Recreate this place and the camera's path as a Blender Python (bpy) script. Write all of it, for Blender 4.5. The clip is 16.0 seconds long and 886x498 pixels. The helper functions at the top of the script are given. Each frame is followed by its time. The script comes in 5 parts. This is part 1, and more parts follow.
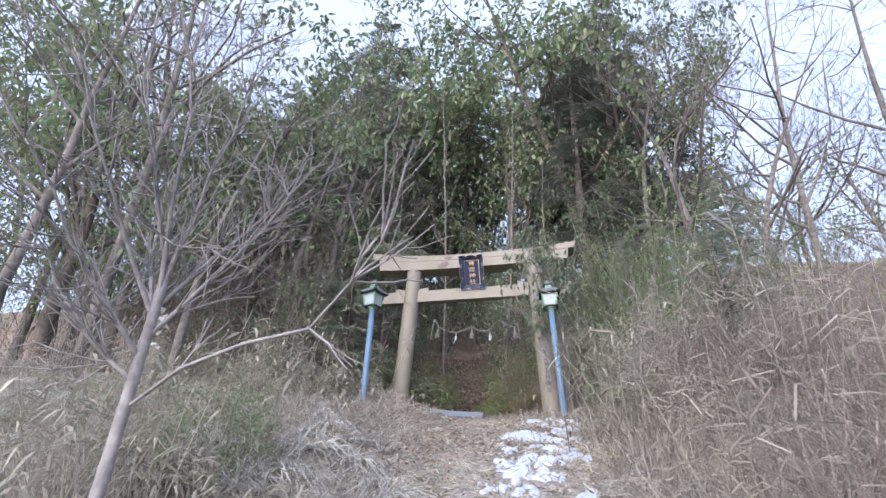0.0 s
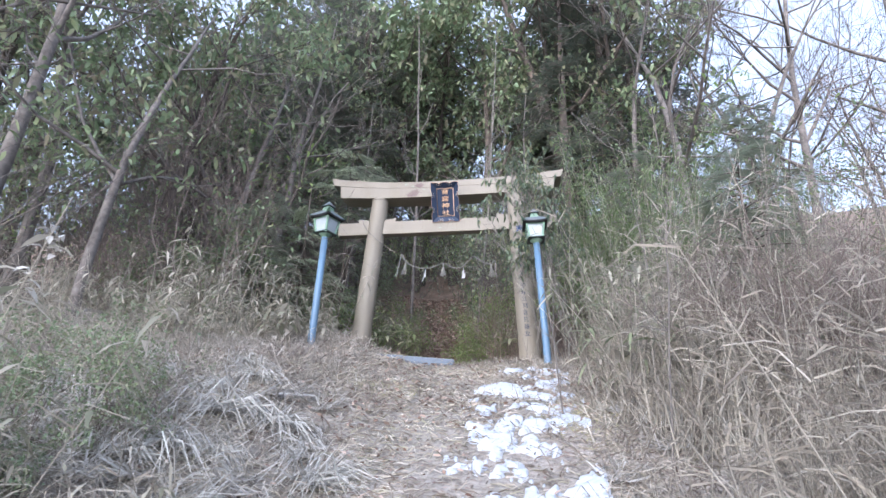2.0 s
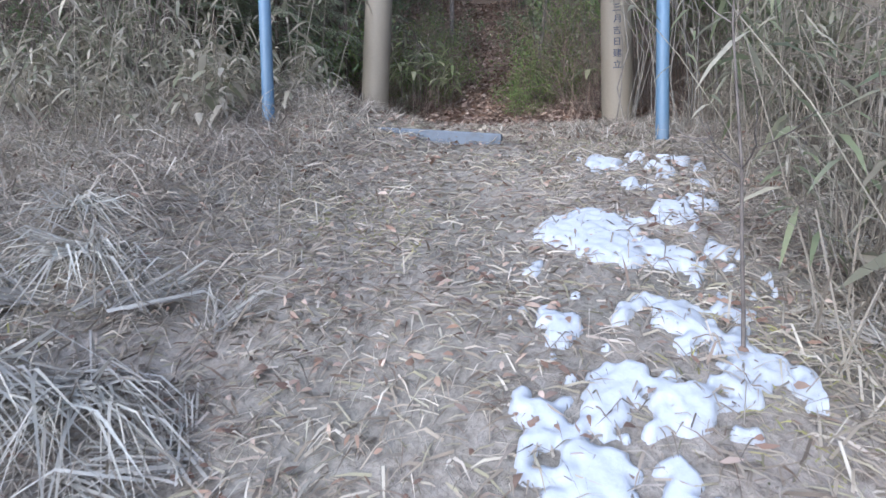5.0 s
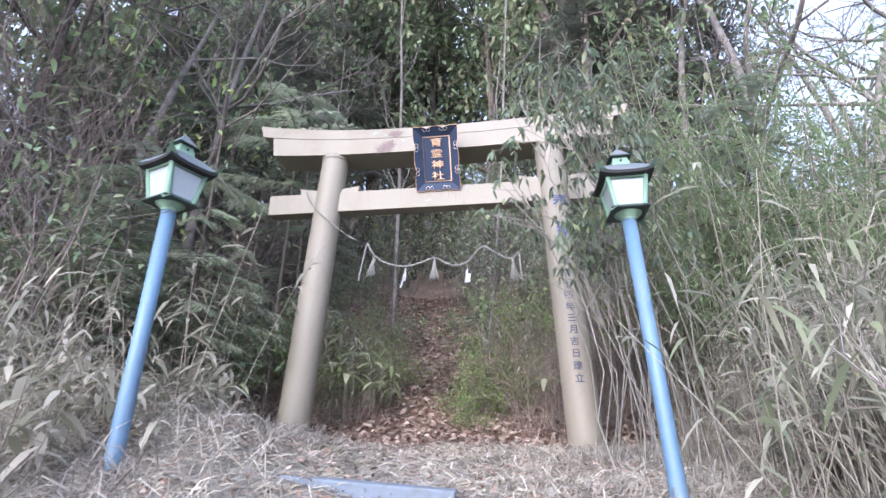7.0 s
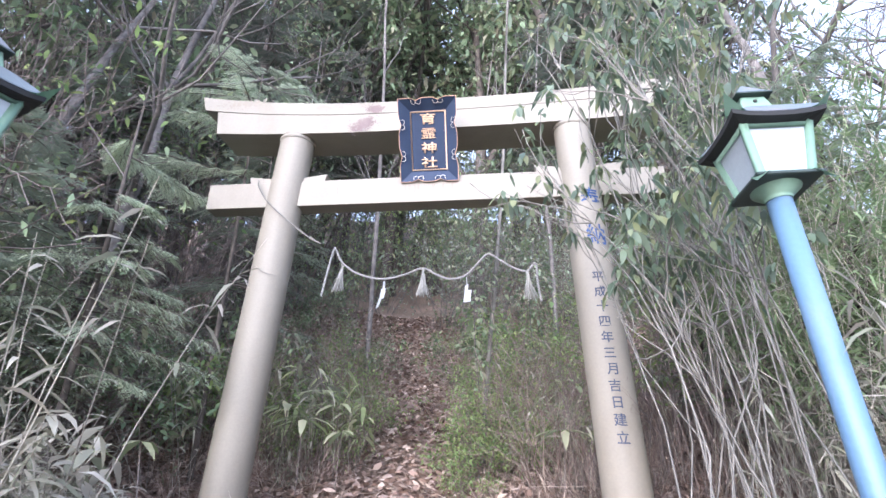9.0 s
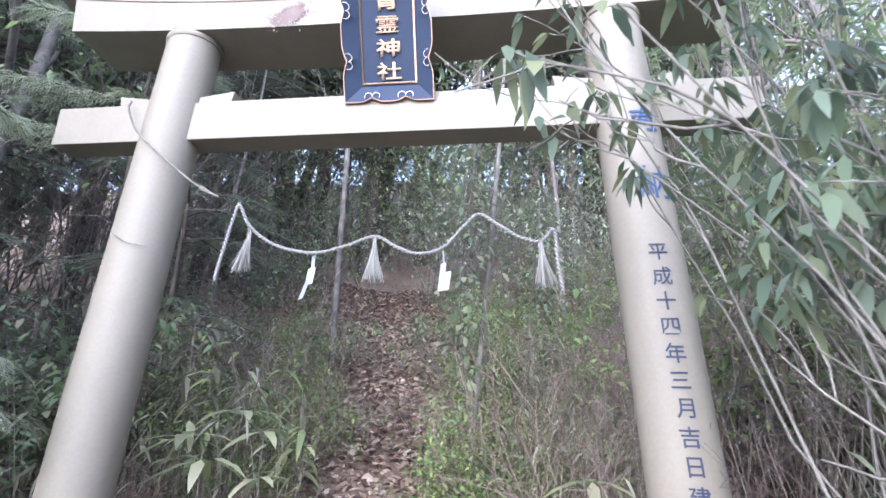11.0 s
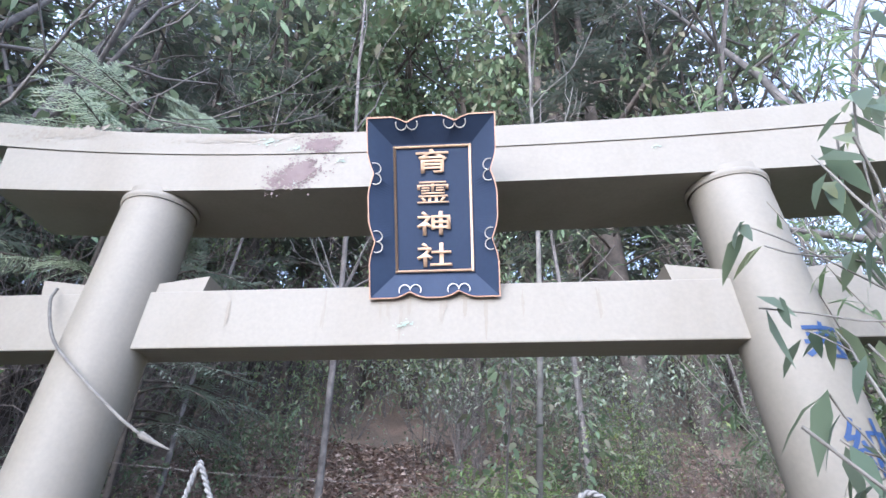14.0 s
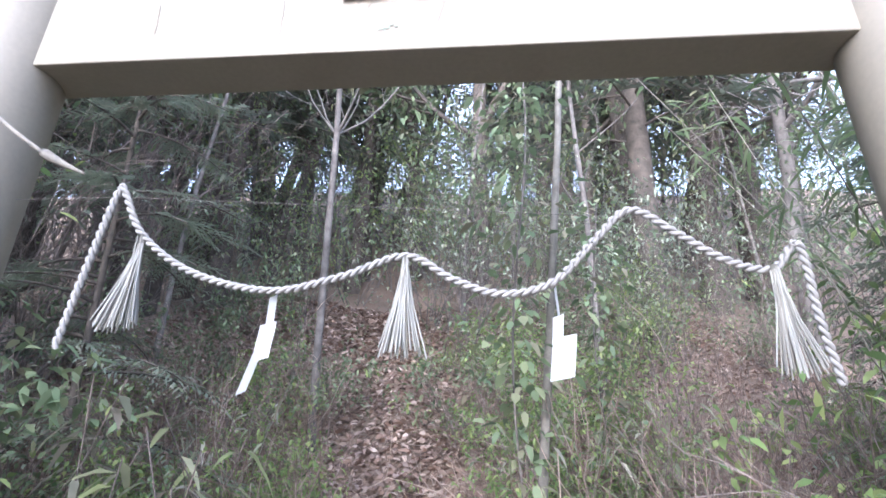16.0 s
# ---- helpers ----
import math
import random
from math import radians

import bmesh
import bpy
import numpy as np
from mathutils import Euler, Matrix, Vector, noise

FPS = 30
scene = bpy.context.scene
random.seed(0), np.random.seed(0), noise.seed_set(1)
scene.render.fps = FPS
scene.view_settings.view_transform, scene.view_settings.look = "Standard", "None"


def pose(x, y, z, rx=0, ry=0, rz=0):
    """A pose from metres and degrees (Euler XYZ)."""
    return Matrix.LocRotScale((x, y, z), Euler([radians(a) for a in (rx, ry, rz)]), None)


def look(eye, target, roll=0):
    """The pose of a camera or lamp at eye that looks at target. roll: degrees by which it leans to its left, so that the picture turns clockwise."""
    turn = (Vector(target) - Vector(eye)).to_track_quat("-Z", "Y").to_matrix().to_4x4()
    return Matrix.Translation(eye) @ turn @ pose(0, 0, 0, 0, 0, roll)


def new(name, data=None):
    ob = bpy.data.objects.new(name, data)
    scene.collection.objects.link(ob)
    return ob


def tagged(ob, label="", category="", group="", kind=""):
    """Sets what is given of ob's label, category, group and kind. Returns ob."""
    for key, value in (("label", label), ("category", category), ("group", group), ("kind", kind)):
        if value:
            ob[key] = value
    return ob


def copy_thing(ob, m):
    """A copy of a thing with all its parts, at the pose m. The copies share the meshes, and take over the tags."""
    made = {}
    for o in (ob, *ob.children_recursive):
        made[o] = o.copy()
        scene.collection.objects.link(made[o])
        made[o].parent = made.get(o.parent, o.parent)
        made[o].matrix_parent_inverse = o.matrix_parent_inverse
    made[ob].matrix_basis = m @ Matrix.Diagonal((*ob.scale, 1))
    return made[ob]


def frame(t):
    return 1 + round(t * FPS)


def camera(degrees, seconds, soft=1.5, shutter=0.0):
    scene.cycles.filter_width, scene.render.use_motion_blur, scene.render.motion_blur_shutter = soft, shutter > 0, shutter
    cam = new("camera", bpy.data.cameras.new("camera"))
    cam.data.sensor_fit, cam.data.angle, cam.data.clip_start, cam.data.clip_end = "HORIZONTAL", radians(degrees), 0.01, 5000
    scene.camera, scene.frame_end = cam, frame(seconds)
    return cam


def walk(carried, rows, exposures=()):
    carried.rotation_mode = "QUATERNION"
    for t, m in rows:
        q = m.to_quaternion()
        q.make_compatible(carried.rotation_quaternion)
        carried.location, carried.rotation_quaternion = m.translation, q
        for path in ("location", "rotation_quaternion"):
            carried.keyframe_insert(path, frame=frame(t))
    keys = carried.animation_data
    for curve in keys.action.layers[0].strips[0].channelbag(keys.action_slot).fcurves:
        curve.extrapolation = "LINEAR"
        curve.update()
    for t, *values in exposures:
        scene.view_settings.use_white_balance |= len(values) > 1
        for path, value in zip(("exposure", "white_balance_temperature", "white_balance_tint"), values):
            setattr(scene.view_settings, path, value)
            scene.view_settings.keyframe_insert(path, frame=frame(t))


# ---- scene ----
cam = camera(79.0, 16.0, soft=1.5, shutter=0.2)
PATH = [
    (0, (1.78, -9.967, -1.486), (1.355, -8.233, -0.584), 1.5),
    (0.5, (1.585, -9.812, -1.387), (1.185, -8.064, -0.503), 1.9),
    (1, (1.658, -9.461, -1.375), (1.323, -7.668, -0.554), 1.3),
    (1.5, (1.623, -9.096, -1.3), (1.298, -7.269, -0.554), 1.2),
    (2, (1.567, -8.724, -1.192), (1.226, -6.887, -0.48), 1.7),
    (2.5, (1.688, -8.283, -1.137), (1.339, -6.419, -0.504), 1.2),
    (3, (1.537, -7.799, -1.112), (1.106, -5.915, -0.597), 0.6),
    (3.2, (1.413, -7.569, -1.115), (0.925, -5.671, -0.714), 0.5),
    (5.3, (1.242, -6.199, -0.263), (0.697, -4.31, -0.628), -0.0),
    (5.5, (1.22, -6.076, -0.316), (0.699, -4.148, -0.424), -0.2),
    (6, (1.141, -5.871, -0.113), (0.691, -3.954, 0.236), 0.4),
    (6.5, (0.993, -5.628, -0.111), (0.588, -3.753, 0.454), 0.7),
    (7, (1.01, -5.411, 0.088), (0.681, -3.552, 0.75), 1.0),
    (7.5, (0.981, -5.01, 0.157), (0.72, -3.159, 0.868), 1.0),
    (8, (0.881, -4.719, 0.334), (0.629, -2.876, 1.068), 1.1),
    (8.2, (0.818, -4.615, 0.362), (0.561, -2.774, 1.102), 1.2),
    (10.3, (0.632, -3.212, 0.833), (0.398, -1.341, 1.5), 1.6),
    (10.5, (0.676, -3.083, 0.902), (0.437, -1.209, 1.559), 1.7),
    (11, (0.642, -2.601, 1.008), (0.403, -0.711, 1.617), 1.5),
    (11.5, (0.303, -2.318, 1.172), (0.045, -0.415, 1.732), 1.8),
    (12, (0.144, -2.16, 1.258), (-0.109, -0.26, 1.828), 1.8),
    (12.5, (0.173, -1.917, 1.479), (-0.066, -0.035, 2.111), 1.2),
    (13, (0.173, -1.919, 1.758), (-0.051, -0.105, 2.57), 1.1),
    (13.5, (0.167, -1.961, 1.769), (-0.022, -0.227, 2.748), 1.2),
    (14, (0.191, -1.953, 1.805), (0.048, -0.227, 2.806), 0.7),
    (14.5, (0.221, -1.78, 1.687), (0.05, -0.068, 2.706), 1.1),
    (15, (0.165, -1.537, 1.551), (-0.017, 0.245, 2.441), 1.7),
    (15.5, (0.164, -1.39, 1.519), (-0.018, 0.432, 2.323), 1.7),
    (16, (0.183, -1.291, 1.49), (0.001, 0.591, 2.139), 1.3),
]
EXPOSURES = [(t, stops, kelvin, tint) for t, stops, kelvin, tint in ((0.0, 2.5, 5750, 16), (1.5, 2.72, 5600, 15), (3.2, 2.72, 5500, 14), (5.5, 2.3, 5450, 13), (6.0, 2.65, 5500, 15), (7.0, 3.1, 5500, 18), (10.5, 3.46, 5300, 17), (12.5, 3.38, 5200, 15), (14.5, 3.1, 5200, 14), (16.0, 3.66, 5350, 16))]
walk(cam, [(t, look(eye, target, roll)) for t, eye, target, roll in PATH], EXPOSURES)

# ---- sky, sun ----
world = bpy.data.worlds.new("winter_sky")
scene.world = world
world.use_nodes = True
wn, wl = world.node_tree.nodes, world.node_tree.links
sky = wn.new("ShaderNodeTexSky")
sky.sky_type = 'NISHITA'
sky.sun_disc = False
sky.sun_elevation, sky.sun_rotation = radians(26), radians(196)
sky.air_density, sky.dust_density, sky.ozone_density = 1.0, 3.0, 1.0
# a thin even cloud layer over the clear sky
cloud = wn.new("ShaderNodeMix")
cloud.data_type = 'RGBA'
cloud.inputs[0].default_value = 0.78
cloud.inputs[7].default_value = (1.3, 1.38, 1.55, 1)
wl.new(sky.outputs[0], cloud.inputs[6])
wl.new(cloud.outputs[2], wn["Background"].inputs[0])
wn["Background"].inputs[1].default_value = 0.15
sun_data = bpy.data.lights.new("sun", 'SUN')
sun_data.energy, sun_data.angle, sun_data.color = 0.7, radians(60), (1.0, 0.98, 0.95)
sun = new("sun", sun_data)
sun.matrix_world = look((-5.5, -19, 9.6), (0, 0, 0))


# ---- materials ----
def node_material(name):
    m = bpy.data.materials.new(name)
    m.use_nodes = True
    return m, m.node_tree.nodes, m.node_tree.links, m.node_tree.nodes["Principled BSDF"]


def ramp_node(n, colours, positions=None):
    r = n.new("ShaderNodeValToRGB")
    e = r.color_ramp.elements
    k = len(colours)
    while len(e) < k:
        e.new(0.5)
    for i, c in enumerate(colours):
        e[i].position = positions[i] if positions else i / max(1, k - 1)
        e[i].color = (*c, 1)
    return r


def noise_node(n, l, scale, detail=4.0, rough=0.55):
    co = n.new("ShaderNodeTexCoord")
    t = n.new("ShaderNodeTexNoise")
    t.inputs["Scale"].default_value, t.inputs["Detail"].default_value, t.inputs["Roughness"].default_value = scale, detail, rough
    l.new(co.outputs["Object"], t.inputs["Vector"])
    return t


def bump_from(n, l, b, src, strength, distance=0.01):
    bp = n.new("ShaderNodeBump")
    bp.inputs["Strength"].default_value, bp.inputs["Distance"].default_value = strength, distance
    l.new(src, bp.inputs["Height"])
    l.new(bp.outputs[0], b.inputs["Normal"])


def mix_colour(n, l, fac, a, b, blend='MIX'):
    m = n.new("ShaderNodeMix")
    m.data_type, m.blend_type = 'RGBA', blend
    for sock, v in ((m.inputs[0], fac), (m.inputs[6], a), (m.inputs[7], b)):
        if isinstance(v, (int, float)):
            sock.default_value = v
        elif isinstance(v, tuple):
            sock.default_value = (*v, 1)
        else:
            l.new(v, sock)
    return m.outputs[2]


def foliage(name, colours, rough=0.6, through_light=0.25, spec=0.3, grey=0.3):
    """Leaves and blades: each one its own tone, with a finer mottling over it; grey: how faded by winter."""
    colours = [tuple(v + (0.3 * c[0] + 0.6 * c[1] + 0.1 * c[2] - v) * grey for v in c) for c in colours]
    colours = [tuple(min(0.62, v * 1.68) for v in c) for c in colours]
    m, n, l, b = node_material(name)
    g = n.new("ShaderNodeNewGeometry")
    r = ramp_node(n, colours)
    l.new(g.outputs["Random Per Island"], r.inputs[0])
    t = noise_node(n, l, 1.3, 3)
    t2 = ramp_node(n, [(0.62, 0.6, 0.6), (1.2, 1.22, 1.15)], [0.3, 0.7])
    l.new(t.outputs[0], t2.inputs[0])
    c = mix_colour(n, l, 0.8, r.outputs[0], t2.outputs[0], 'MULTIPLY')
    l.new(c, b.inputs["Base Color"])
    b.inputs["Roughness"].default_value = rough
    b.inputs["Specular IOR Level"].default_value = spec
    if through_light:
        tr = n.new("ShaderNodeBsdfTranslucent")
        l.new(c, tr.inputs[0])
        mx = n.new("ShaderNodeMixShader")
        mx.inputs[0].default_value = min(0.5, 1.5 * through_light)
        l.new(b.outputs[0], mx.inputs[1])
        l.new(tr.outputs[0], mx.inputs[2])
        l.new(mx.outputs[0], n["Material Output"].inputs[0])
    return m


def bark(name, dark, light, scale=9.0):
    m, n, l, b = node_material(name)
    t = noise_node(n, l, scale, 6, 0.65)
    r = ramp_node(n, [dark, light], [0.32, 0.68])
    l.new(t.outputs[0], r.inputs[0])
    t2 = noise_node(n, l, 0.8, 2)
    r2 = ramp_node(n, [(0.6, 0.6, 0.6), (1.25, 1.22, 1.2)], [0.3, 0.7])
    l.new(t2.outputs[0], r2.inputs[0])
    l.new(mix_colour(n, l, 1.0, r.outputs[0], r2.outputs[0], 'MULTIPLY'), b.inputs["Base Color"])
    b.inputs["Roughness"].default_value = 0.9
    bump_from(n, l, b, t.outputs[0], 0.6, 0.01)
    return m


def painted(name, base, stain, scale=5.0, amount=0.5, rough=0.6, metal=0.0, bump=0.15, streak=(1, 1, 1)):
    """Paint or plaster with blotches and thin streaks of dirt over it."""
    m, n, l, b = node_material(name)
    co = n.new("ShaderNodeTexCoord")
    mp = n.new("ShaderNodeMapping")
    mp.inputs["Scale"].default_value = streak
    l.new(co.outputs["Object"], mp.inputs[0])
    t = n.new("ShaderNodeTexNoise")
    t.inputs["Scale"].default_value, t.inputs["Detail"].default_value, t.inputs["Roughness"].default_value = scale, 7, 0.6
    l.new(mp.outputs[0], t.inputs["Vector"])
    r = ramp_node(n, [(0, 0, 0), (1, 1, 1)], [0.5, 0.78])
    l.new(t.outputs[0], r.inputs[0])
    ma = n.new("ShaderNodeMath")
    ma.operation = 'MULTIPLY'
    ma.inputs[1].default_value = amount
    l.new(r.outputs[0], ma.inputs[0])
    fine = noise_node(n, l, 60, 4)
    fr = ramp_node(n, [(0.94, 0.94, 0.94), (1.03, 1.03, 1.03)], [0.3, 0.7])
    l.new(fine.outputs[0], fr.inputs[0])
    c = mix_colour(n, l, ma.outputs[0], base, stain)
    l.new(mix_colour(n, l, 1.0, c, fr.outputs[0], 'MULTIPLY'), b.inputs["Base Color"])
    b.inputs["Roughness"].default_value = rough
    b.inputs["Metallic"].default_value = metal
    bump_from(n, l, b, fine.outputs[0], bump, 0.002)
    return m


M_ground, n, l, b = node_material("earth_and_straw")
g1 = noise_node(n, l, 1.1, 5)
g2 = noise_node(n, l, 28, 6, 0.7)
ga = ramp_node(n, [(0.15, 0.135, 0.12), (0.27, 0.25, 0.23), (0.36, 0.34, 0.315)], [0.3, 0.5, 0.72])
gb = ramp_node(n, [(0.1, 0.072, 0.055), (0.2, 0.145, 0.11), (0.29, 0.22, 0.175)], [0.3, 0.5, 0.72])
l.new(g2.outputs[0], ga.inputs[0])
l.new(g2.outputs[0], gb.inputs[0])
gco = n.new("ShaderNodeTexCoord")
gse = n.new("ShaderNodeSeparateXYZ")
l.new(gco.outputs["Object"], gse.inputs[0])
gmr = n.new("ShaderNodeMapRange")
gmr.inputs["From Min"].default_value, gmr.inputs["From Max"].default_value = -1.6, 0.3
l.new(gse.outputs["Y"], gmr.inputs[0])
gc = mix_colour(n, l, gmr.outputs[0], ga.outputs[0], gb.outputs[0])
gr = ramp_node(n, [(0.7, 0.72, 0.68), (1.15, 1.12, 1.1)], [0.35, 0.65])
l.new(g1.outputs[0], gr.inputs[0])
l.new(mix_colour(n, l, 1.0, gc, gr.outputs[0], 'MULTIPLY'), b.inputs["Base Color"])
b.inputs["Roughness"].default_value = 0.95
bump_from(n, l, b, g2.outputs[0], 0.8, 0.03)

M_straw = foliage("dry_straw", [(0.115, 0.095, 0.078), (0.24, 0.21, 0.178), (0.16, 0.137, 0.114), (0.31, 0.28, 0.245), (0.2, 0.172, 0.145), (0.37, 0.34, 0.305)], 0.7, 0.2, grey=0.2)
M_mat = foliage("flattened_dead_grass", [(0.085, 0.068, 0.055), (0.235, 0.2, 0.165), (0.15, 0.124, 0.1), (0.31, 0.275, 0.235), (0.17, 0.158, 0.1), (0.37, 0.335, 0.3), (0.115, 0.08, 0.064), (0.2, 0.17, 0.14)], 0.8, 0.1, grey=0.2)
M_reed = foliage("tall_dry_grass", [(0.165, 0.138, 0.105), (0.275, 0.235, 0.185), (0.125, 0.106, 0.085), (0.34, 0.305, 0.245), (0.215, 0.182, 0.145)], 0.7, 0.25)
M_sasa = foliage("bamboo_grass_leaf", [(0.11, 0.14, 0.065), (0.17, 0.195, 0.09), (0.29, 0.265, 0.19), (0.09, 0.12, 0.06), (0.35, 0.32, 0.25), (0.15, 0.175, 0.08)], 0.5, 0.3, 0.4)
M_sasa_dry = foliage("withered_bamboo_grass_leaf", [(0.24, 0.21, 0.155), (0.31, 0.28, 0.22), (0.13, 0.14, 0.08), (0.19, 0.16, 0.115), (0.35, 0.32, 0.26)], 0.55, 0.3, 0.4)
M_ever = foliage("evergreen_leaf", [(0.085, 0.125, 0.065), (0.13, 0.175, 0.085), (0.1, 0.145, 0.078), (0.17, 0.2, 0.1), (0.14, 0.12, 0.08)], 0.6, 0.2, 0.25, grey=0.18)
M_light_leaf = foliage("bright_shrub_leaf", [(0.1, 0.16, 0.05), (0.19, 0.25, 0.08), (0.08, 0.13, 0.05), (0.25, 0.28, 0.1), (0.13, 0.2, 0.08)], 0.6, 0.35, 0.25, grey=0.1)
M_conifer = foliage("conifer_needles", [(0.125, 0.16, 0.115), (0.17, 0.205, 0.14), (0.14, 0.175, 0.12), (0.2, 0.23, 0.155), (0.18, 0.165, 0.125)], 0.7, 0.2)
M_feather = foliage("feathery_conifer_needles", [(0.21, 0.255, 0.165), (0.27, 0.31, 0.2), (0.23, 0.27, 0.185), (0.31, 0.33, 0.22)], 0.7, 0.45, grey=0.2)
M_cedar = foliage("cedar_needles", [(0.065, 0.085, 0.065), (0.095, 0.115, 0.085), (0.11, 0.125, 0.09), (0.125, 0.11, 0.09)], 0.75, 0.2)
M_rhodo = foliage("drooping_evergreen_leaf", [(0.062, 0.095, 0.056), (0.09, 0.125, 0.07), (0.16, 0.17, 0.07), (0.07, 0.105, 0.072), (0.125, 0.155, 0.1), (0.05, 0.075, 0.047)], 0.45, 0.35, 0.5, grey=0.2)
M_litter = foliage("fallen_leaves", [(0.1, 0.058, 0.042), (0.2, 0.128, 0.095), (0.145, 0.086, 0.064), (0.3, 0.22, 0.175), (0.065, 0.038, 0.03), (0.22, 0.158, 0.13), (0.36, 0.28, 0.24)], 0.6, 0.1, grey=0.15)
M_dry_stem = foliage("withered_stem", [(0.15, 0.1, 0.08), (0.24, 0.178, 0.15), (0.11, 0.074, 0.062), (0.32, 0.255, 0.21), (0.19, 0.14, 0.12), (0.13, 0.083, 0.072)], 0.75, 0.15, grey=0.1)
M_bark = bark("grey_brown_bark", (0.085, 0.074, 0.068), (0.21, 0.19, 0.175))
M_bark_pale = bark("pale_bark", (0.12, 0.11, 0.095), (0.23, 0.215, 0.19), 14)
M_bamboo = foliage("bamboo_leaf", [(0.1, 0.155, 0.06), (0.145, 0.2, 0.08), (0.09, 0.135, 0.056), (0.2, 0.225, 0.11)], 0.5, 0.35, 0.4, grey=0.2)
M_pale_straw = foliage("bleached_flattened_grass", [(0.24, 0.222, 0.205), (0.33, 0.315, 0.3), (0.17, 0.155, 0.135), (0.38, 0.365, 0.35), (0.27, 0.25, 0.22)], 0.7, 0.2)
M_bark_dark = bark("dark_bark", (0.05, 0.042, 0.036), (0.14, 0.115, 0.095))
M_twig = bark("grey_twig", (0.15, 0.14, 0.14), (0.32, 0.305, 0.3), 20)
M_twig_brown = bark("brown_twig", (0.12, 0.096, 0.085), (0.26, 0.215, 0.19), 20)
M_cream = painted("cream_painted_concrete", (0.222, 0.197, 0.158), (0.16, 0.13, 0.09), 2.2, 0.55, 0.62, 0, 0.2, (1, 1, 0.35))
M_drip = painted("rusty_drip_stain", (0.205, 0.175, 0.133), (0.22, 0.195, 0.155), 9.0, 0.9, 0.65, 0, 0.2, (6, 1, 0.5))
M_moss_stain = painted("reddish_lichen_stain", (0.15, 0.108, 0.102), (0.2, 0.16, 0.145), 6.0, 0.9, 0.8)
M_green_lichen = painted("pale_green_lichen", (0.26, 0.31, 0.255), (0.32, 0.325, 0.27), 40.0, 0.9, 0.9, 0, 0.6)
M_navy = painted("navy_paint", (0.014, 0.027, 0.062), (0.03, 0.05, 0.09), 4.0, 0.5, 0.75)
M_gold = painted("gold_leaf_paint", (0.6, 0.4, 0.25), (0.42, 0.26, 0.17), 14.0, 0.6, 0.55, 0.05)
M_copper = painted("copper_edge_paint", (0.5, 0.3, 0.2), (0.33, 0.19, 0.14), 12.0, 0.6, 0.5, 0.2)
M_wire = painted("pale_scroll_wire", (0.6, 0.55, 0.48), (0.45, 0.36, 0.26), 12.0, 0.5, 0.4, 0.4)
M_blue = painted("blue_painted_steel", (0.095, 0.165, 0.25), (0.18, 0.2, 0.225), 7.0, 0.6, 0.5, 0, 0.25, (1, 1, 0.3))
M_green = painted("green_patinated_metal", (0.16, 0.25, 0.18), (0.08, 0.14, 0.1), 7.0, 0.7, 0.55, 0.1)
M_green_dark = painted("dark_green_metal", (0.025, 0.038, 0.034), (0.05, 0.07, 0.06), 8.0, 0.6, 0.5, 0.1)
M_roof = painted("weathered_lantern_roof", (0.1, 0.12, 0.13), (0.2, 0.16, 0.165), 6.0, 0.7, 0.55, 0.1)
M_pane = painted("frosted_lantern_pane", (0.3, 0.335, 0.355), (0.23, 0.27, 0.29), 4.0, 0.4, 0.35)
M_black = painted("hole_shade_and_eave_black", (0.01, 0.01, 0.01), (0.02, 0.02, 0.02), 4.0, 0.4, 0.8)
M_ink = painted("dark_ink_paint", (0.025, 0.035, 0.07), (0.06, 0.075, 0.11), 20.0, 0.6, 0.6)
M_ink_blue = painted("blue_ink_paint", (0.02, 0.052, 0.15), (0.045, 0.08, 0.18), 20.0, 0.6, 0.6)
M_rope = painted("white_straw_rope", (0.225, 0.215, 0.205), (0.12, 0.108, 0.09), 60.0, 0.7, 0.85, 0, 0.8)
M_paper = painted("white_paper", (0.58, 0.59, 0.6), (0.48, 0.48, 0.47), 8.0, 0.4, 0.8)
M_tassel = foliage("straw_tassel", [(0.17, 0.16, 0.145), (0.25, 0.245, 0.235), (0.2, 0.19, 0.175), (0.13, 0.115, 0.095)], 0.8, 0.2)
M_stone = painted("grey_blue_stone", (0.13, 0.155, 0.19), (0.09, 0.09, 0.085), 9.0, 0.8, 0.85, 0, 0.7)
M_snow = painted("old_snow", (0.4, 0.435, 0.49), (0.29, 0.325, 0.37), 18.0, 0.5, 0.6, 0, 0.9)
M_moss = foliage("yellow_green_moss", [(0.17, 0.17, 0.06), (0.24, 0.23, 0.09), (0.12, 0.13, 0.05), (0.28, 0.25, 0.12)], 0.8, 0.15, grey=0.1)
M_bigleaf = foliage("broad_yellow_green_leaf", [(0.3, 0.32, 0.11), (0.2, 0.25, 0.08), (0.4, 0.36, 0.2), (0.13, 0.19, 0.07)], 0.45, 0.35, 0.4)


# ---- mesh tools ----
rng = np.random.default_rng(7)


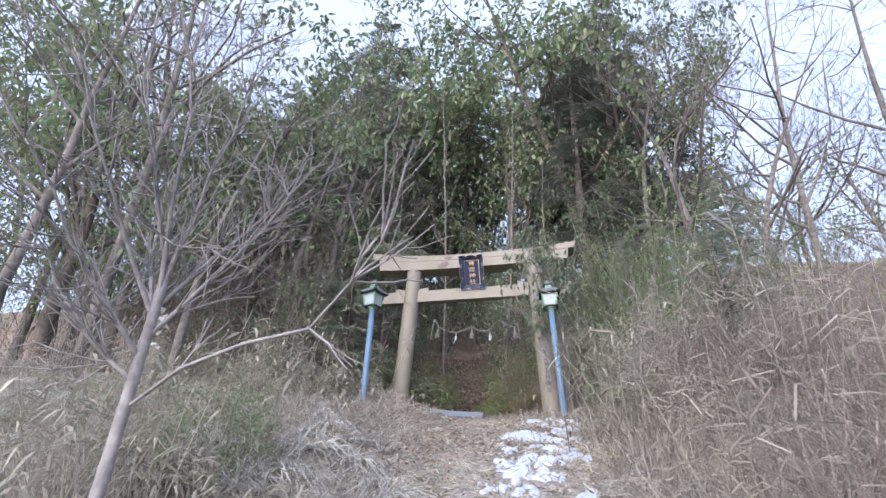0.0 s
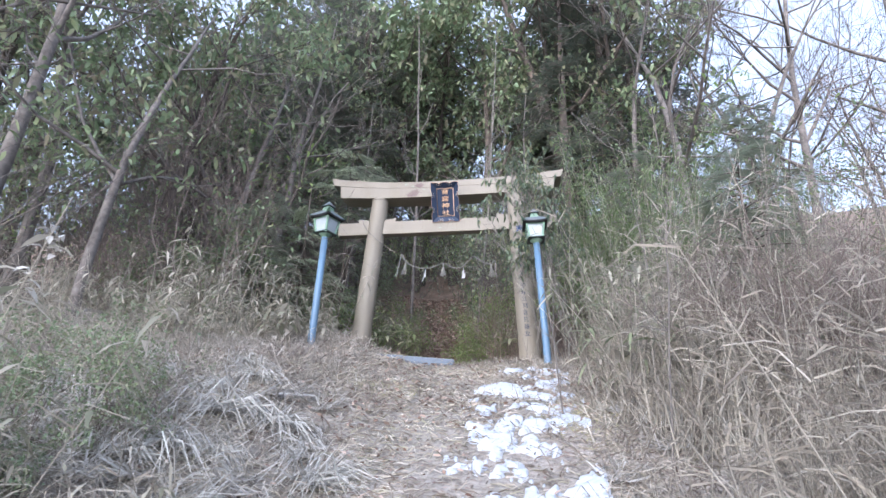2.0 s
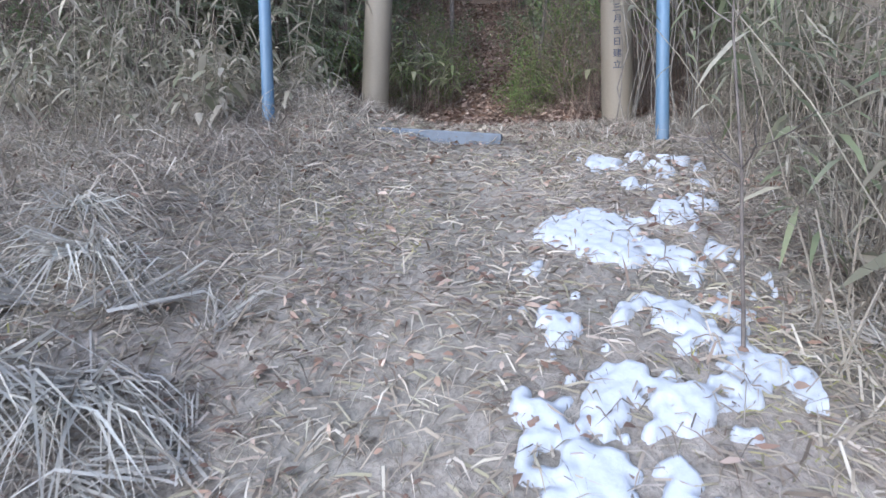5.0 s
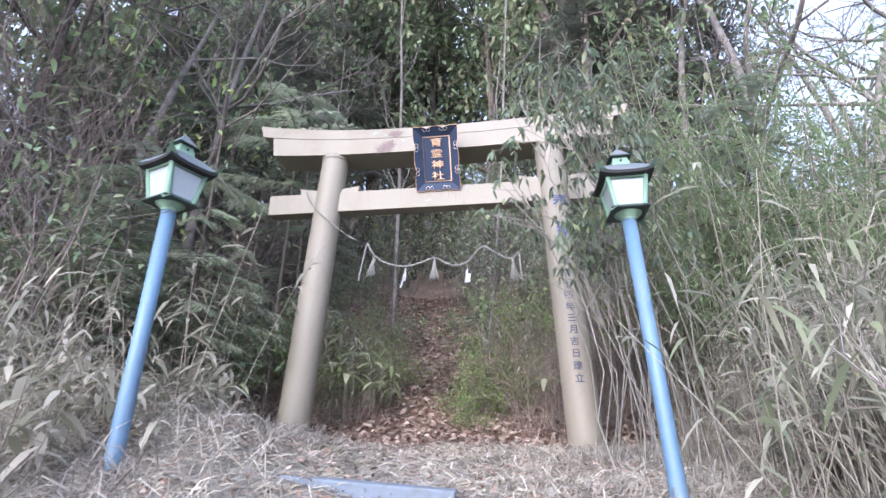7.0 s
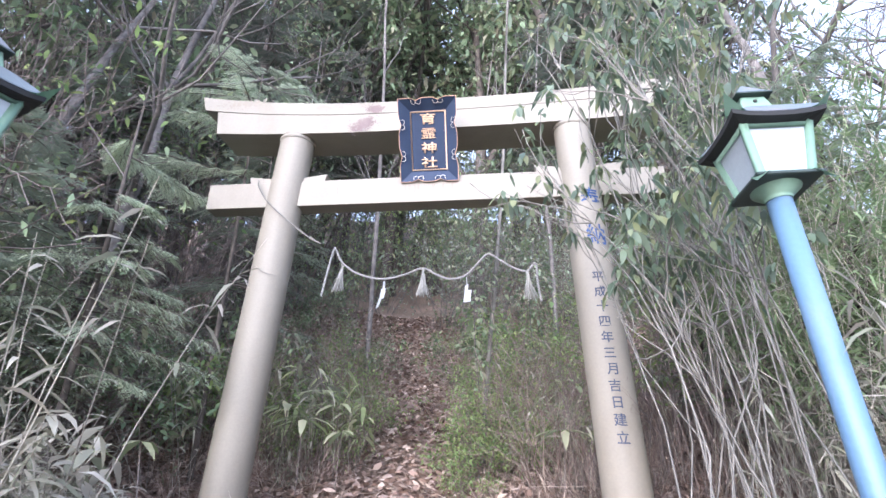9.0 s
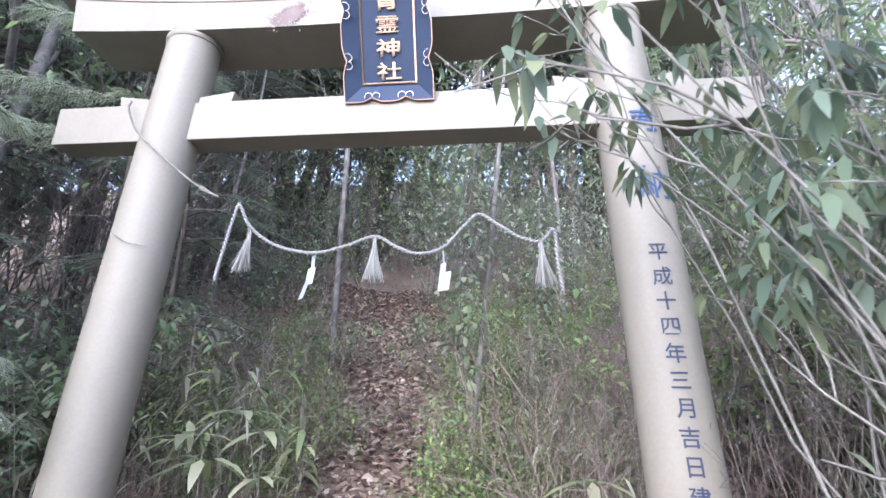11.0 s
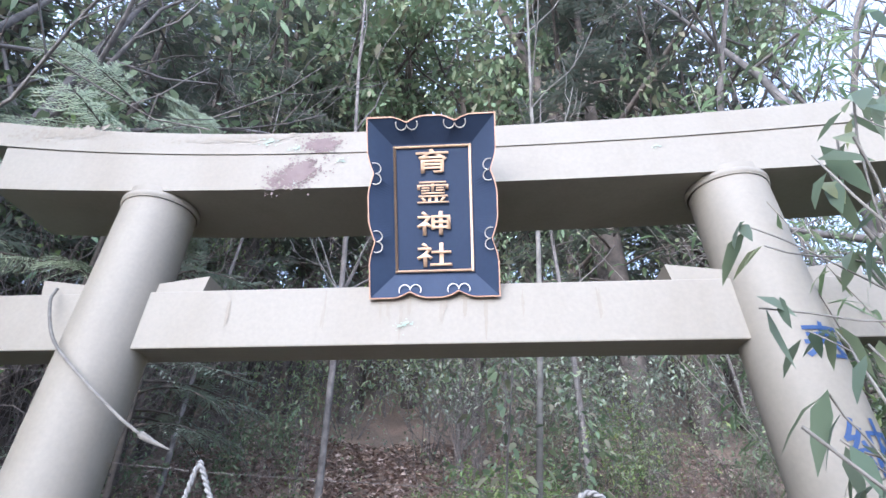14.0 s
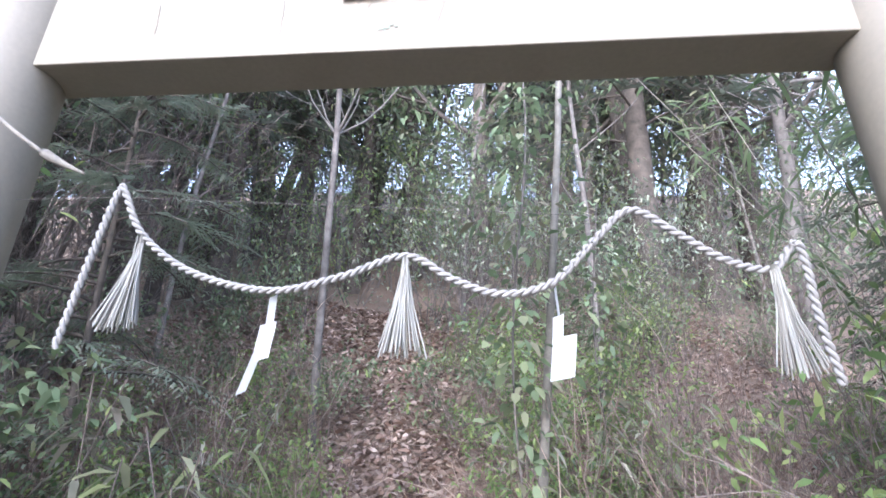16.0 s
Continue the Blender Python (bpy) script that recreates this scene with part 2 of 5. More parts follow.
class Soup:
    """Gathers tubes, leaves and blades for one mesh."""

    def __init__(self):
        self.v, self.q, self.t, self.n = [], [], [], 0

    def add(self, v, q=None, t=None):
        v = np.asarray(v, float).reshape(-1, 3)
        if q is not None and len(q):
            self.q.append(np.asarray(q, int).reshape(-1, 4) + self.n)
        if t is not None and len(t):
            self.t.append(np.asarray(t, int).reshape(-1, 3) + self.n)
        self.v.append(v)
        self.n += len(v)

    def tube(self, pts, radii, sides=5, closed=False):
        p = np.asarray(pts, float)
        k = len(p)
        r = np.broadcast_to(np.asarray(radii, float), (k,))
        d = np.gradient(p, axis=0)
        d /= np.linalg.norm(d, axis=1)[:, None] + 1e-9
        a = np.cross(d, (0.31, 0.17, 0.93) if abs(d[0] @ (0.31, 0.17, 0.93)) < 0.95 else (1.0, 0.2, 0.1))
        a /= np.linalg.norm(a, axis=1)[:, None] + 1e-9
        c = np.cross(d, a)
        th = np.arange(sides) * 2 * np.pi / sides
        v = p[:, None] + r[:, None, None] * (np.cos(th)[None, :, None] * a[:, None] + np.sin(th)[None, :, None] * c[:, None])
        i = np.arange(k - 1)[:, None] * sides
        j = np.arange(sides)[None]
        j2 = (j + 1) % sides
        q = np.stack([i + j, i + j2, i + sides + j2, i + sides + j], -1).reshape(-1, 4)
        t = []
        if closed:
            for e in (0, (k - 1) * sides):
                t += [(e, e + m, e + m + 1) for m in range(1, sides - 1)]
        self.add(v, q, t)

    def leaves(self, p, d, up, length, width, droop=0.15, fold=0.12):
        p, d, up = (np.asarray(a, float) for a in (p, d, up))
        k = len(p)
        if not k:
            return
        length, width = np.broadcast_to(length, (k,))[:, None], np.broadcast_to(width, (k,))[:, None]
        droop = np.broadcast_to(droop, (k,))[:, None]
        d = d / (np.linalg.norm(d, axis=1)[:, None] + 1e-9)
        s = np.cross(d, up)
        s /= np.linalg.norm(s, axis=1)[:, None] + 1e-9
        u = np.cross(s, d)
        down = np.array((0, 0, -1.0))
        a = p + d * length * 0.35 + u * width * fold + down * droop * length * 0.12
        e = p + d * length * 0.72 + u * width * fold * 0.6 + down * droop * length * 0.5
        tip = p + d * length + down * droop * length
        v = np.stack([p, a + s * width / 2, a - s * width / 2, e + s * width * 0.36, e - s * width * 0.36, tip], 1)
        o = np.arange(k)[:, None] * 6
        self.add(v, o + [1, 2, 4, 3], np.concatenate([o + [0, 2, 1], o + [3, 4, 5]]))

    def blades(self, p, d, length, width, bend=0.4, side=None):
        """Grass blades or needles: a strip that narrows to a tip and bends to the ground."""
        p, d = np.asarray(p, float), np.asarray(d, float)
        k = len(p)
        if not k:
            return
        length, width, bend = (np.broadcast_to(a, (k,))[:, None] for a in (length, width, bend))
        d = d / (np.linalg.norm(d, axis=1)[:, None] + 1e-9)
        s = np.cross(d, rng.normal(size=(k, 3))) if side is None else np.cross(d, side)
        s /= np.linalg.norm(s, axis=1)[:, None] + 1e-9
        flat = d * (1, 1, 0)
        m = p + d * length * 0.5 - np.array((0, 0, 1.0)) * bend * length * 0.08
        tip = p + d * length * (1 - 0.25 * bend) + flat * length * bend * 0.35 - np.array((0, 0, 1.0)) * bend * length * 0.45
        v = np.stack([p + s * width / 2, p - s * width / 2, m + s * width * 0.42, m - s * width * 0.42, tip], 1)
        o = np.arange(k)[:, None] * 5
        self.add(v, o + [0, 1, 3, 2], o + [2, 3, 4])

    def mesh(self, name, mat, smooth=False):
        me = bpy.data.meshes.new(name)
        v = np.concatenate(self.v) if self.v else np.zeros((0, 3))
        q = np.concatenate(self.q) if self.q else np.zeros((0, 4), int)
        t = np.concatenate(self.t) if self.t else np.zeros((0, 3), int)
        me.vertices.add(len(v))
        me.vertices.foreach_set("co", v.astype(np.float32).ravel())
        idx = np.concatenate([q.ravel(), t.ravel()])
        tot = np.concatenate([np.full(len(q), 4), np.full(len(t), 3)])
        start = np.concatenate([[0], np.cumsum(tot)[:-1]]) if len(tot) else tot
        me.loops.add(len(idx))
        me.loops.foreach_set("vertex_index", idx.astype(np.int32))
        me.polygons.add(len(tot))
        me.polygons.foreach_set("loop_start", start.astype(np.int32))
        if smooth:
            me.polygons.foreach_set("use_smooth", np.ones(len(tot), bool))
        me.update(calc_edges=True)
        me.validate()
        me.materials.append(mat)
        return me


def as_mesh(name, bm, mat, smooth=False):
    bmesh.ops.recalc_face_normals(bm, faces=bm.faces)
    me = bpy.data.meshes.new(name)
    bm.to_mesh(me)
    bm.free()
    me.materials.append(mat)
    if smooth:
        me.polygons.foreach_set("use_smooth", np.ones(len(me.polygons), bool))
    return me


def part(name, data, parent, label=""):
    ob = new(name, data)
    ob.parent = parent
    return tagged(ob, label)


def thing(name, label, category, where=None, group="", kind=""):
    ob = new(name)
    ob.empty_display_size = 0.2
    if where is not None:
        ob.matrix_basis = where
    return tagged(ob, label, category, group, kind)


def box_bm(x0, x1, y0, y1, z0, z1, bevel=0.0):
    bm = bmesh.new()
    bmesh.ops.create_cube(bm, size=1)
    for v in bm.verts:
        v.co = ((x0 + x1) / 2 + v.co.x * (x1 - x0), (y0 + y1) / 2 + v.co.y * (y1 - y0), (z0 + z1) / 2 + v.co.z * (z1 - z0))
    if bevel:
        bmesh.ops.bevel(bm, geom=bm.edges[:], offset=bevel, segments=2, affect='EDGES', profile=0.6)
    return bm


def glyph(ch, thick=0.0):
    """The outline of one written character as a flat mesh, about one unit high, centred."""
    c = bpy.data.curves.new("glyph", 'FONT')
    c.body, c.align_x, c.offset, c.resolution_u = ch, 'CENTER', thick, 3
    o = new("glyph", c)
    bpy.context.view_layer.update()
    me = bpy.data.meshes.new_from_object(o.evaluated_get(bpy.context.evaluated_depsgraph_get()))
    bpy.data.objects.remove(o)
    bpy.data.curves.remove(c)
    bm = bmesh.new()
    bm.from_mesh(me)
    bpy.data.meshes.remove(me)
    xs, ys = [v.co.x for v in bm.verts], [v.co.y for v in bm.verts]
    for v in bm.verts:
        v.co.x -= (min(xs) + max(xs)) / 2
        v.co.y -= (min(ys) + max(ys)) / 2
    return bm


# ---- the lie of the land ----
SLOPE_Y = [-60, -25, -14, -10, -7.8, -6.2, -5.4, -4.6, -3.4, -2.7, -2.5, -1.2, 0, 0.4, 2.8, 3.9, 10, 25, 40, 80]
SLOPE_Z = [-6.4, -5.6, -4.2, -2.95, -2.15, -1.52, -1.2, -0.85, -0.53, -0.3, -0.22, -0.08, 0, 0.03, 0.85, 1.32, 4.4, 13.5, 19.5, 22]


def ground_z(x, y):
    x, y = np.asarray(x, float), np.asarray(y, float)
    s = np.clip((0.2 - x) / 1.2, 0, 1)
    s = s * s * (3 - 2 * s)
    far = np.clip((np.hypot(x, y) - 3) / 8, 0, 1)
    z = np.interp(y, SLOPE_Y, SLOPE_Z) + 0.33 * s * np.clip((-0.5 - y) / 1.7, 0, 1)
    z = z + 0.35 * np.clip((x - 2.2) / 3, 0, 1) * np.clip((6 - y) / 6, 0, 1) + 0.5 * np.clip((-1.8 - x) / 3, 0, 1)
    z = z + 0.025 * np.sin(3.1 * x + 1.7 * y) * np.cos(2.3 * y - 1.1 * x) + 0.012 * np.sin(9 * x + 4 * y) + far * 0.25 * np.sin(0.7 * x + 0.5) * np.cos(0.6 * y)
    return z


def path_x(y):
    return np.interp(y, [-14, -10, -8, -6, -5, -3, -2, 0, 3, 5, 8], [2.1, 1.75, 1.35, 1.05, 0.85, 0.5, 0.15, 0.0, -0.85, -1.05, -1.3])


def on_ground(x, y, sink=0.0):
    return float(ground_z(x, y)) - sink


xs = np.unique(np.concatenate([np.linspace(-4, 5, 91), np.linspace(-30, 30, 61), np.array([-2500, -900, -300, -120, -60, 60, 120, 300, 900, 2500])]))
ys = np.unique(np.concatenate([np.linspace(-11, 6, 150), np.linspace(-30, 45, 76), np.array([-2500, -900, -300, -120, -60, 60, 80, 120, 300, 900, 2500])]))
gx, gy = np.meshgrid(xs, ys)
gz = ground_z(gx, gy)
s = Soup()
ii = np.arange(len(ys) - 1)[:, None] * len(xs) + np.arange(len(xs) - 1)[None]
s.add(np.stack([gx, gy, gz], -1), np.stack([ii, ii + 1, ii + 1 + len(xs), ii + len(xs)], -1).reshape(-1, 4))
ground = tagged(new("ground", s.mesh("ground", M_ground, True)), "sloping earth with dead grass and fallen leaves", "ground", kind="structure")


# ---- the gate ----
PY0 = 0.03
PILLAR_Y = -0.06
gate = thing("torii_gate", "cream painted concrete shrine gate with lichen stains", "torii", pose(0, PY0, 0))


def pillar_centre(side, z):
    return (1.43 - 0.065 * z if side > 0 else -1.462 + 0.066 * z), 0.168 - 0.005 * z


def make_pillar(side):
    s = Soup()
    zs = np.concatenate([[-0.25], np.linspace(0, 3.2, 25)])
    p = np.array([(pillar_centre(side, z)[0], PILLAR_Y, z) for z in zs])
    s.tube(p, [pillar_centre(side, z)[1] for z in zs], 40)
    return s.mesh("pillar", M_cream, True)


def ring(side, z, r, h, name):
    s = Soup()
    cx = pillar_centre(side, z)[0]
    s.tube([(cx, PILLAR_Y, z - h), (cx, PILLAR_Y, z - h + 0.004), (cx, PILLAR_Y, z - 0.004), (cx, PILLAR_Y, z)], [r - 0.006, r, r, r - 0.006], 40, True)
    return s.mesh(name, M_cream, True)


pillars = {}
for side in (-1, 1):
    pillars[side] = part("pillar", make_pillar(side), gate, "round cream pillar, dirty at the foot" if side < 0 else "round cream pillar with a painted dedication")
    part("collar", ring(side, 3.168, 0.163, 0.03, "collar"), gate)


def beam(name, left, right, y0, y1, low, high, mat, roof=0.0, slant=0.06):
    """A beam along x whose underside and top follow the functions low and high."""
    bm = bmesh.new()
    rows = []
    for x in np.linspace(-left, right, 41):
        k = x / (right if x > 0 else left)
        zb, zt = low(x), high(x)
        xt = x + slant * k
        prof = [(x, y0, zb), (x, y1, zb), (xt, y1, zt)] + ([(xt, (y0 + y1) / 2, zt + roof)] if roof else []) + [(xt, y0, zt)]
        rows.append([bm.verts.new(c) for c in prof])
    m = len(rows[0])
    for a, c in zip(rows, rows[1:]):
        for i in range(m):
            bm.faces.new((a[i], a[(i + 1) % m], c[(i + 1) % m], c[i]))
    bm.faces.new(rows[0])
    bm.faces.new(rows[-1][::-1])
    return as_mesh(name, bm, mat)


lift = lambda x: (0.07 if x < 0 else 0.04) * (abs(x) / 2.0) ** 2.4
part("lower_lintel", beam("lower_lintel", 1.99, 1.9, -0.195, 0.2, lambda x: 3.155 + lift(x), lambda x: 3.338 + lift(x) * 1.8, M_cream, 0, 0.03), gate)
part("top_lintel", beam("top_lintel", 2.15, 2.04, -0.2005, 0.206, lambda x: 3.3395 + lift(x) * 1.8, lambda x: 3.455 + lift(x) * 2.2, M_cream, 0.07, 0.045), gate, "cream top lintel, dirty and stained above")
part("tie_beam", as_mesh("tie_beam", box_bm(-2.0, 1.93, -0.12, 0.05, 2.486, 2.726, 0.006), M_cream), gate, "straight cream tie beam with drip stains")


def wedge(side, out):
    """A wedge on the tie beam beside a pillar, higher away from it."""
    bm = bmesh.new()
    cx, r = pillar_centre(side, 2.745)
    xa, xb = cx + out * (r - 0.03), cx + out * (r + 0.19)
    prof = [(xa, 2.728), (xb, 2.728), (xb + out * 0.015, 2.8), (xa, 2.768)]
    fr = [bm.verts.new((x, -0.1, z)) for x, z in prof]
    bk = [bm.verts.new((x, 0.035, z)) for x, z in prof]
    bm.faces.new(fr)
    bm.faces.new(bk[::-1])
    for i in range(4):
        bm.faces.new((fr[i], bk[i], bk[(i + 1) % 4], fr[(i + 1) % 4]))
    return as_mesh("wedge", bm, M_cream)


for side in (-1, 1):
    for out in (-1, 1):
        part("wedge", wedge(side, out), gate)


def blotch(name, mat, x, z, rx, rz, y, parent, label, seed):
    """A thin ragged stain on a front face."""
    r = np.random.default_rng(seed)
    bm = bmesh.new()
    n = 40
    rad = 1 + 0.28 * np.convolve(r.normal(size=n + 4), np.ones(5) / 2.2, 'valid')[:n]
    vs = [bm.verts.new((x + rx * rad[i] * math.cos(2 * math.pi * i / n), y, z + rz * rad[i] * math.sin(2 * math.pi * i / n))) for i in range(n)]
    bm.faces.new(vs)
    return part(name, as_mesh(name, bm, mat), parent, label)


for i, (x, w, h) in enumerate(((-0.2, 0.007, 0.06), (-0.17, 0.012, 0.05), (-0.12, 0.006, 0.075), (-0.09, 0.009, 0.04), (0.04, 0.012, 0.06), (0.12, 0.008, 0.045), (0.2, 0.009, 0.08), (0.34, 0.006, 0.05), (-0.42, 0.006, 0.07), (0.62, 0.008, 0.05), (-0.8, 0.007, 0.06))):
    blotch("drip", M_drip, x, 2.69 - h, w, h, -0.1225, gate, "faint rusty drip stain", 30 + i)
sr = np.random.default_rng(44)


def speckle(name, mat, x, z, sx, sz, n, y, size, label, slant=0.0):
    """Many small specks of one stain, thinning out from its middle, as one mesh."""
    bm = bmesh.new()
    for i in range(n):
        u, w = sr.normal(size=2)
        cx, cz = x + sx * u, z + sz * w + slant * u
        r = size * sr.uniform(0.35, 1.0) * max(0.35, 1.2 - 0.4 * math.hypot(u, w))
        k = 9
        ph = sr.uniform(0, 6.28)
        bm.faces.new([bm.verts.new((cx + r * sr.uniform(0.7, 1.25) * math.cos(ph + 6.283 * j / k), y - 0.000006 * i, cz + 0.8 * r * sr.uniform(0.7, 1.25) * math.sin(ph + 6.283 * j / k))) for j in range(k)])
    return tagged(part(name, as_mesh(name, bm, mat), gate), label, kind="stuff")


speckle("stain", M_moss_stain, -0.585, 3.235, 0.055, 0.04, 420, -0.197, 0.016, "dull red lichen stain", 0.015)
speckle("stain", M_moss_stain, -0.68, 3.2, 0.035, 0.035, 60, -0.1971, 0.012, "dull red lichen stain")
speckle("stain", M_moss_stain, -0.5, 3.39, 0.05, 0.026, 220, -0.2025, 0.014, "dull red lichen stain")
speckle("stain", M_drip, -1.75, 3.53, 0.16, 0.03, 120, -0.2025, 0.022, "brown grime under the lintel's rim")
speckle("stain", M_drip, -0.9, 3.44, 0.25, 0.016, 110, -0.2026, 0.016, "brown grime under the lintel's rim")
for x, z, sx, n, y in ((-0.74, 3.42, 0.03, 30, -0.205), (-0.62, 3.375, 0.018, 16, -0.205), (-0.4, 3.3, 0.014, 14, -0.199), (-0.6, 3.19, 0.013, 12, -0.199), (-0.102, 2.56, 0.018, 26, -0.124), (0.93, 3.3, 0.012, 8, -0.199)):
    speckle("lichen", M_green_lichen, x, z, sx, sx * 0.7, n, y, 0.009, "pale green lichen spot")


def write_on_pillar(side, ch, z, size, mat, wide=1.0, thick=0.0, turn=0.0):
    bm = glyph(ch, thick)
    bmesh.ops.triangulate(bm, faces=bm.faces)
    for _ in range(2):
        bmesh.ops.subdivide_edges(bm, edges=[e for e in bm.edges if e.calc_length() > 0.12], cuts=1)
        bmesh.ops.triangulate(bm, faces=bm.faces)
    for v in bm.verts:
        zz = z + v.co.y * size
        cx, r = pillar_centre(side, zz)
        th = v.co.x * size * wide / r + turn
        v.co = (cx + (r + 0.004) * math.sin(th), PILLAR_Y - (r + 0.004) * math.cos(th), zz)
    return part("character", as_mesh("character", bm, mat), pillars[side])


for ch, z in zip("奉納", (2.425, 2.11)):
    write_on_pillar(1, ch, z, 0.18, M_ink_blue, 0.9, 0.01, 0.26)
for i, ch in enumerate("平成十四年三月吉日建立"):
    write_on_pillar(1, ch, 1.76 - 0.113 * i, 0.088, M_ink, 1.0, 0.011)

# ---- the name board ----
board = thing("name_board", "navy shrine name board with gold characters, leaning forward", "sign",
              Matrix.Translation((0.008, -0.062, 2.691)) @ Matrix(((1, 0, 0, 0), (0, -0.454, -0.891, 0), (0, 0.891, -0.454, 0), (0, 0, 0, 1))))
BW, BH = 0.245, 0.695


def board_outline(grow=0.0, n=60):
    pts = []

    def dip(t):
        return 0.024 * sum(max(0, 1 - abs(t - c) / 0.13) ** 1.6 for c in (0.31, 0.69))
    for i in range(n):
        t = i / n
        pts.append((-BW + 2 * BW * t, 0 + dip(t)))
    for i in range(n):
        t = i / n
        pts.append((BW - dip(t), BH * t))
    for i in range(n):
        t = i / n
        pts.append((BW - 2 * BW * t, BH - dip(t)))
    for i in range(n):
        t = i / n
        pts.append((-BW + dip(t), BH * (1 - t)))
    return pts


def inner_rect(n=60):
    a, c0, c1 = 0.158, 0.085, BH - 0.095
    pts = []
    for (xa, ya), (xb, yb) in (((-a, c0), (a, c0)), ((a, c0), (a, c1)), ((a, c1), (-a, c1)), ((-a, c1), (-a, c0))):
        pts += [(xa + (xb - xa) * i / n, ya + (yb - ya) * i / n) for i in range(n)]
    return pts


def loft(name, rings, mat, cap=False):
    bm = bmesh.new()
    vs = [[bm.verts.new(c) for c in r] for r in rings]
    for a, c in zip(vs, vs[1:]):
        for i in range(len(a)):
            bm.faces.new((a[i], a[(i + 1) % len(a)], c[(i + 1) % len(a)], c[i]))
    if cap:
        bm.faces.new(vs[-1])
    return as_mesh(name, bm, mat)


out, inn = board_outline(), inner_rect()
part("panel", as_mesh("panel", box_bm(-0.165, 0.165, 0.078, BH - 0.088, -0.012, 0.004), M_navy), board)
part("frame", loft("frame", [[(x, y, 0.052) for x, y in out], [(x, y, 0.004) for x, y in inn], [(x, y, -0.014) for x, y in inn], [(x * 1.0, y, 0.04) for x, y in out]], M_navy), board, "splayed navy frame with scalloped edges")
part("edge", loft("edge", [[(x, y, 0.041) for x, y in out], [(x * 1.02, (y - BH / 2) * 1.014 + BH / 2, 0.041) for x, y in out], [(x * 1.02, (y - BH / 2) * 1.014 + BH / 2, 0.055) for x, y in out], [(x, y, 0.055) for x, y in out], [(x, y, 0.041) for x, y in out]], M_copper), board, "copper coloured rim")
bs = Soup()
rect = np.array([(-0.148, 0.098, 0.008), (0.148, 0.098, 0.008), (0.148, BH - 0.108, 0.008), (-0.148, BH - 0.108, 0.008)])
for a, c in zip(rect, np.roll(rect, -1, 0)):
    d = (c - a) / np.linalg.norm(c - a)
    bs.tube([a - d * 0.005, c + d * 0.005], 0.0055, 4, True)
part("border", bs.mesh("border", M_gold), board, "raised gold border")
for ch, y in zip("育霊神社", (0.528, 0.405, 0.283, 0.16)):
    bm = glyph(ch, 0.005 if ch == "霊" else 0.016)
    for v in bm.verts:
        v.co = (v.co.x * 0.142, y + v.co.y * 0.099, 0.01)
    g = bmesh.ops.extrude_face_region(bm, geom=bm.faces[:])
    for e in g["geom"]:
        if isinstance(e, bmesh.types.BMVert):
            e.co.z += 0.003
    part("character", as_mesh("character", bm, M_gold), board)


def scroll(cx, cy, ux, uy):
    """A pair of small curls at a cusp of the frame; (ux, uy) points inwards."""
    s = Soup()
    for sg in (-1, 1):
        pts = []
        for i in range(13):
            a = math.pi * (1.15 * i / 12)
            lx, ly = sg * (0.021 - 0.021 * math.cos(a)), 0.021 * math.sin(a)
            pts.append((cx + ux * ly - uy * lx, cy + uy * ly + ux * lx, 0.05 - 0.48 * ly))
        s.tube(pts, 0.0022, 5, True)
    return s.mesh("curl", M_wire, True)


for c in (0.31, 0.69):
    for cx, cy, ux, uy in ((-BW + 2 * BW * c, 0.026, 0, 1), (-BW + 2 * BW * c, BH - 0.026, 0, -1), (-BW + 0.026, BH * c, 1, 0), (BW - 0.026, BH * c, -1, 0)):
        part("curl", scroll(cx, cy, ux, uy), board)
part("bracket", as_mesh("bracket", box_bm(-0.03, 0.03, 0.3, 0.34, -0.3, -0.005), M_green_dark), board)

# ---- the straw rope ----
rope = thing("shimenawa_rope", "twisted white straw rope hung in waves under the gate", "rope", pose(0, -0.1, 0))
KN = np.array([(-0.84, 1.66), (-0.81, 1.86), (-0.775, 2.06), (-0.755, 2.055), (-0.69, 1.945), (-0.55, 1.85), (-0.34, 1.80), (-0.17, 1.83), (-0.02, 1.883), (0.09, 1.83), (0.2, 1.795), (0.32, 1.82),
               (0.42, 1.92), (0.5, 1.988), (0.6, 1.93), (0.7, 1.87), (0.8, 1.85), (0.86, 1.912), (0.875, 1.86), (0.88, 1.74), (0.9, 1.6)])
tt = np.arange(len(KN))


def catmull(p, n):
    out = []
    q = np.vstack([2 * p[0] - p[1], p, 2 * p[-1] - p[-2]])
    for i in range(1, len(q) - 2):
        for u in np.linspace(0, 1, n, endpoint=False):
            a, b2, c, d = q[i - 1:i + 3]
            out.append(0.5 * (2 * b2 + (c - a) * u + (2 * a - 5 * b2 + 4 * c - d) * u * u + (3 * b2 - a - 3 * c + d) * u ** 3))
    out.append(p[-1])
    return np.array(out)


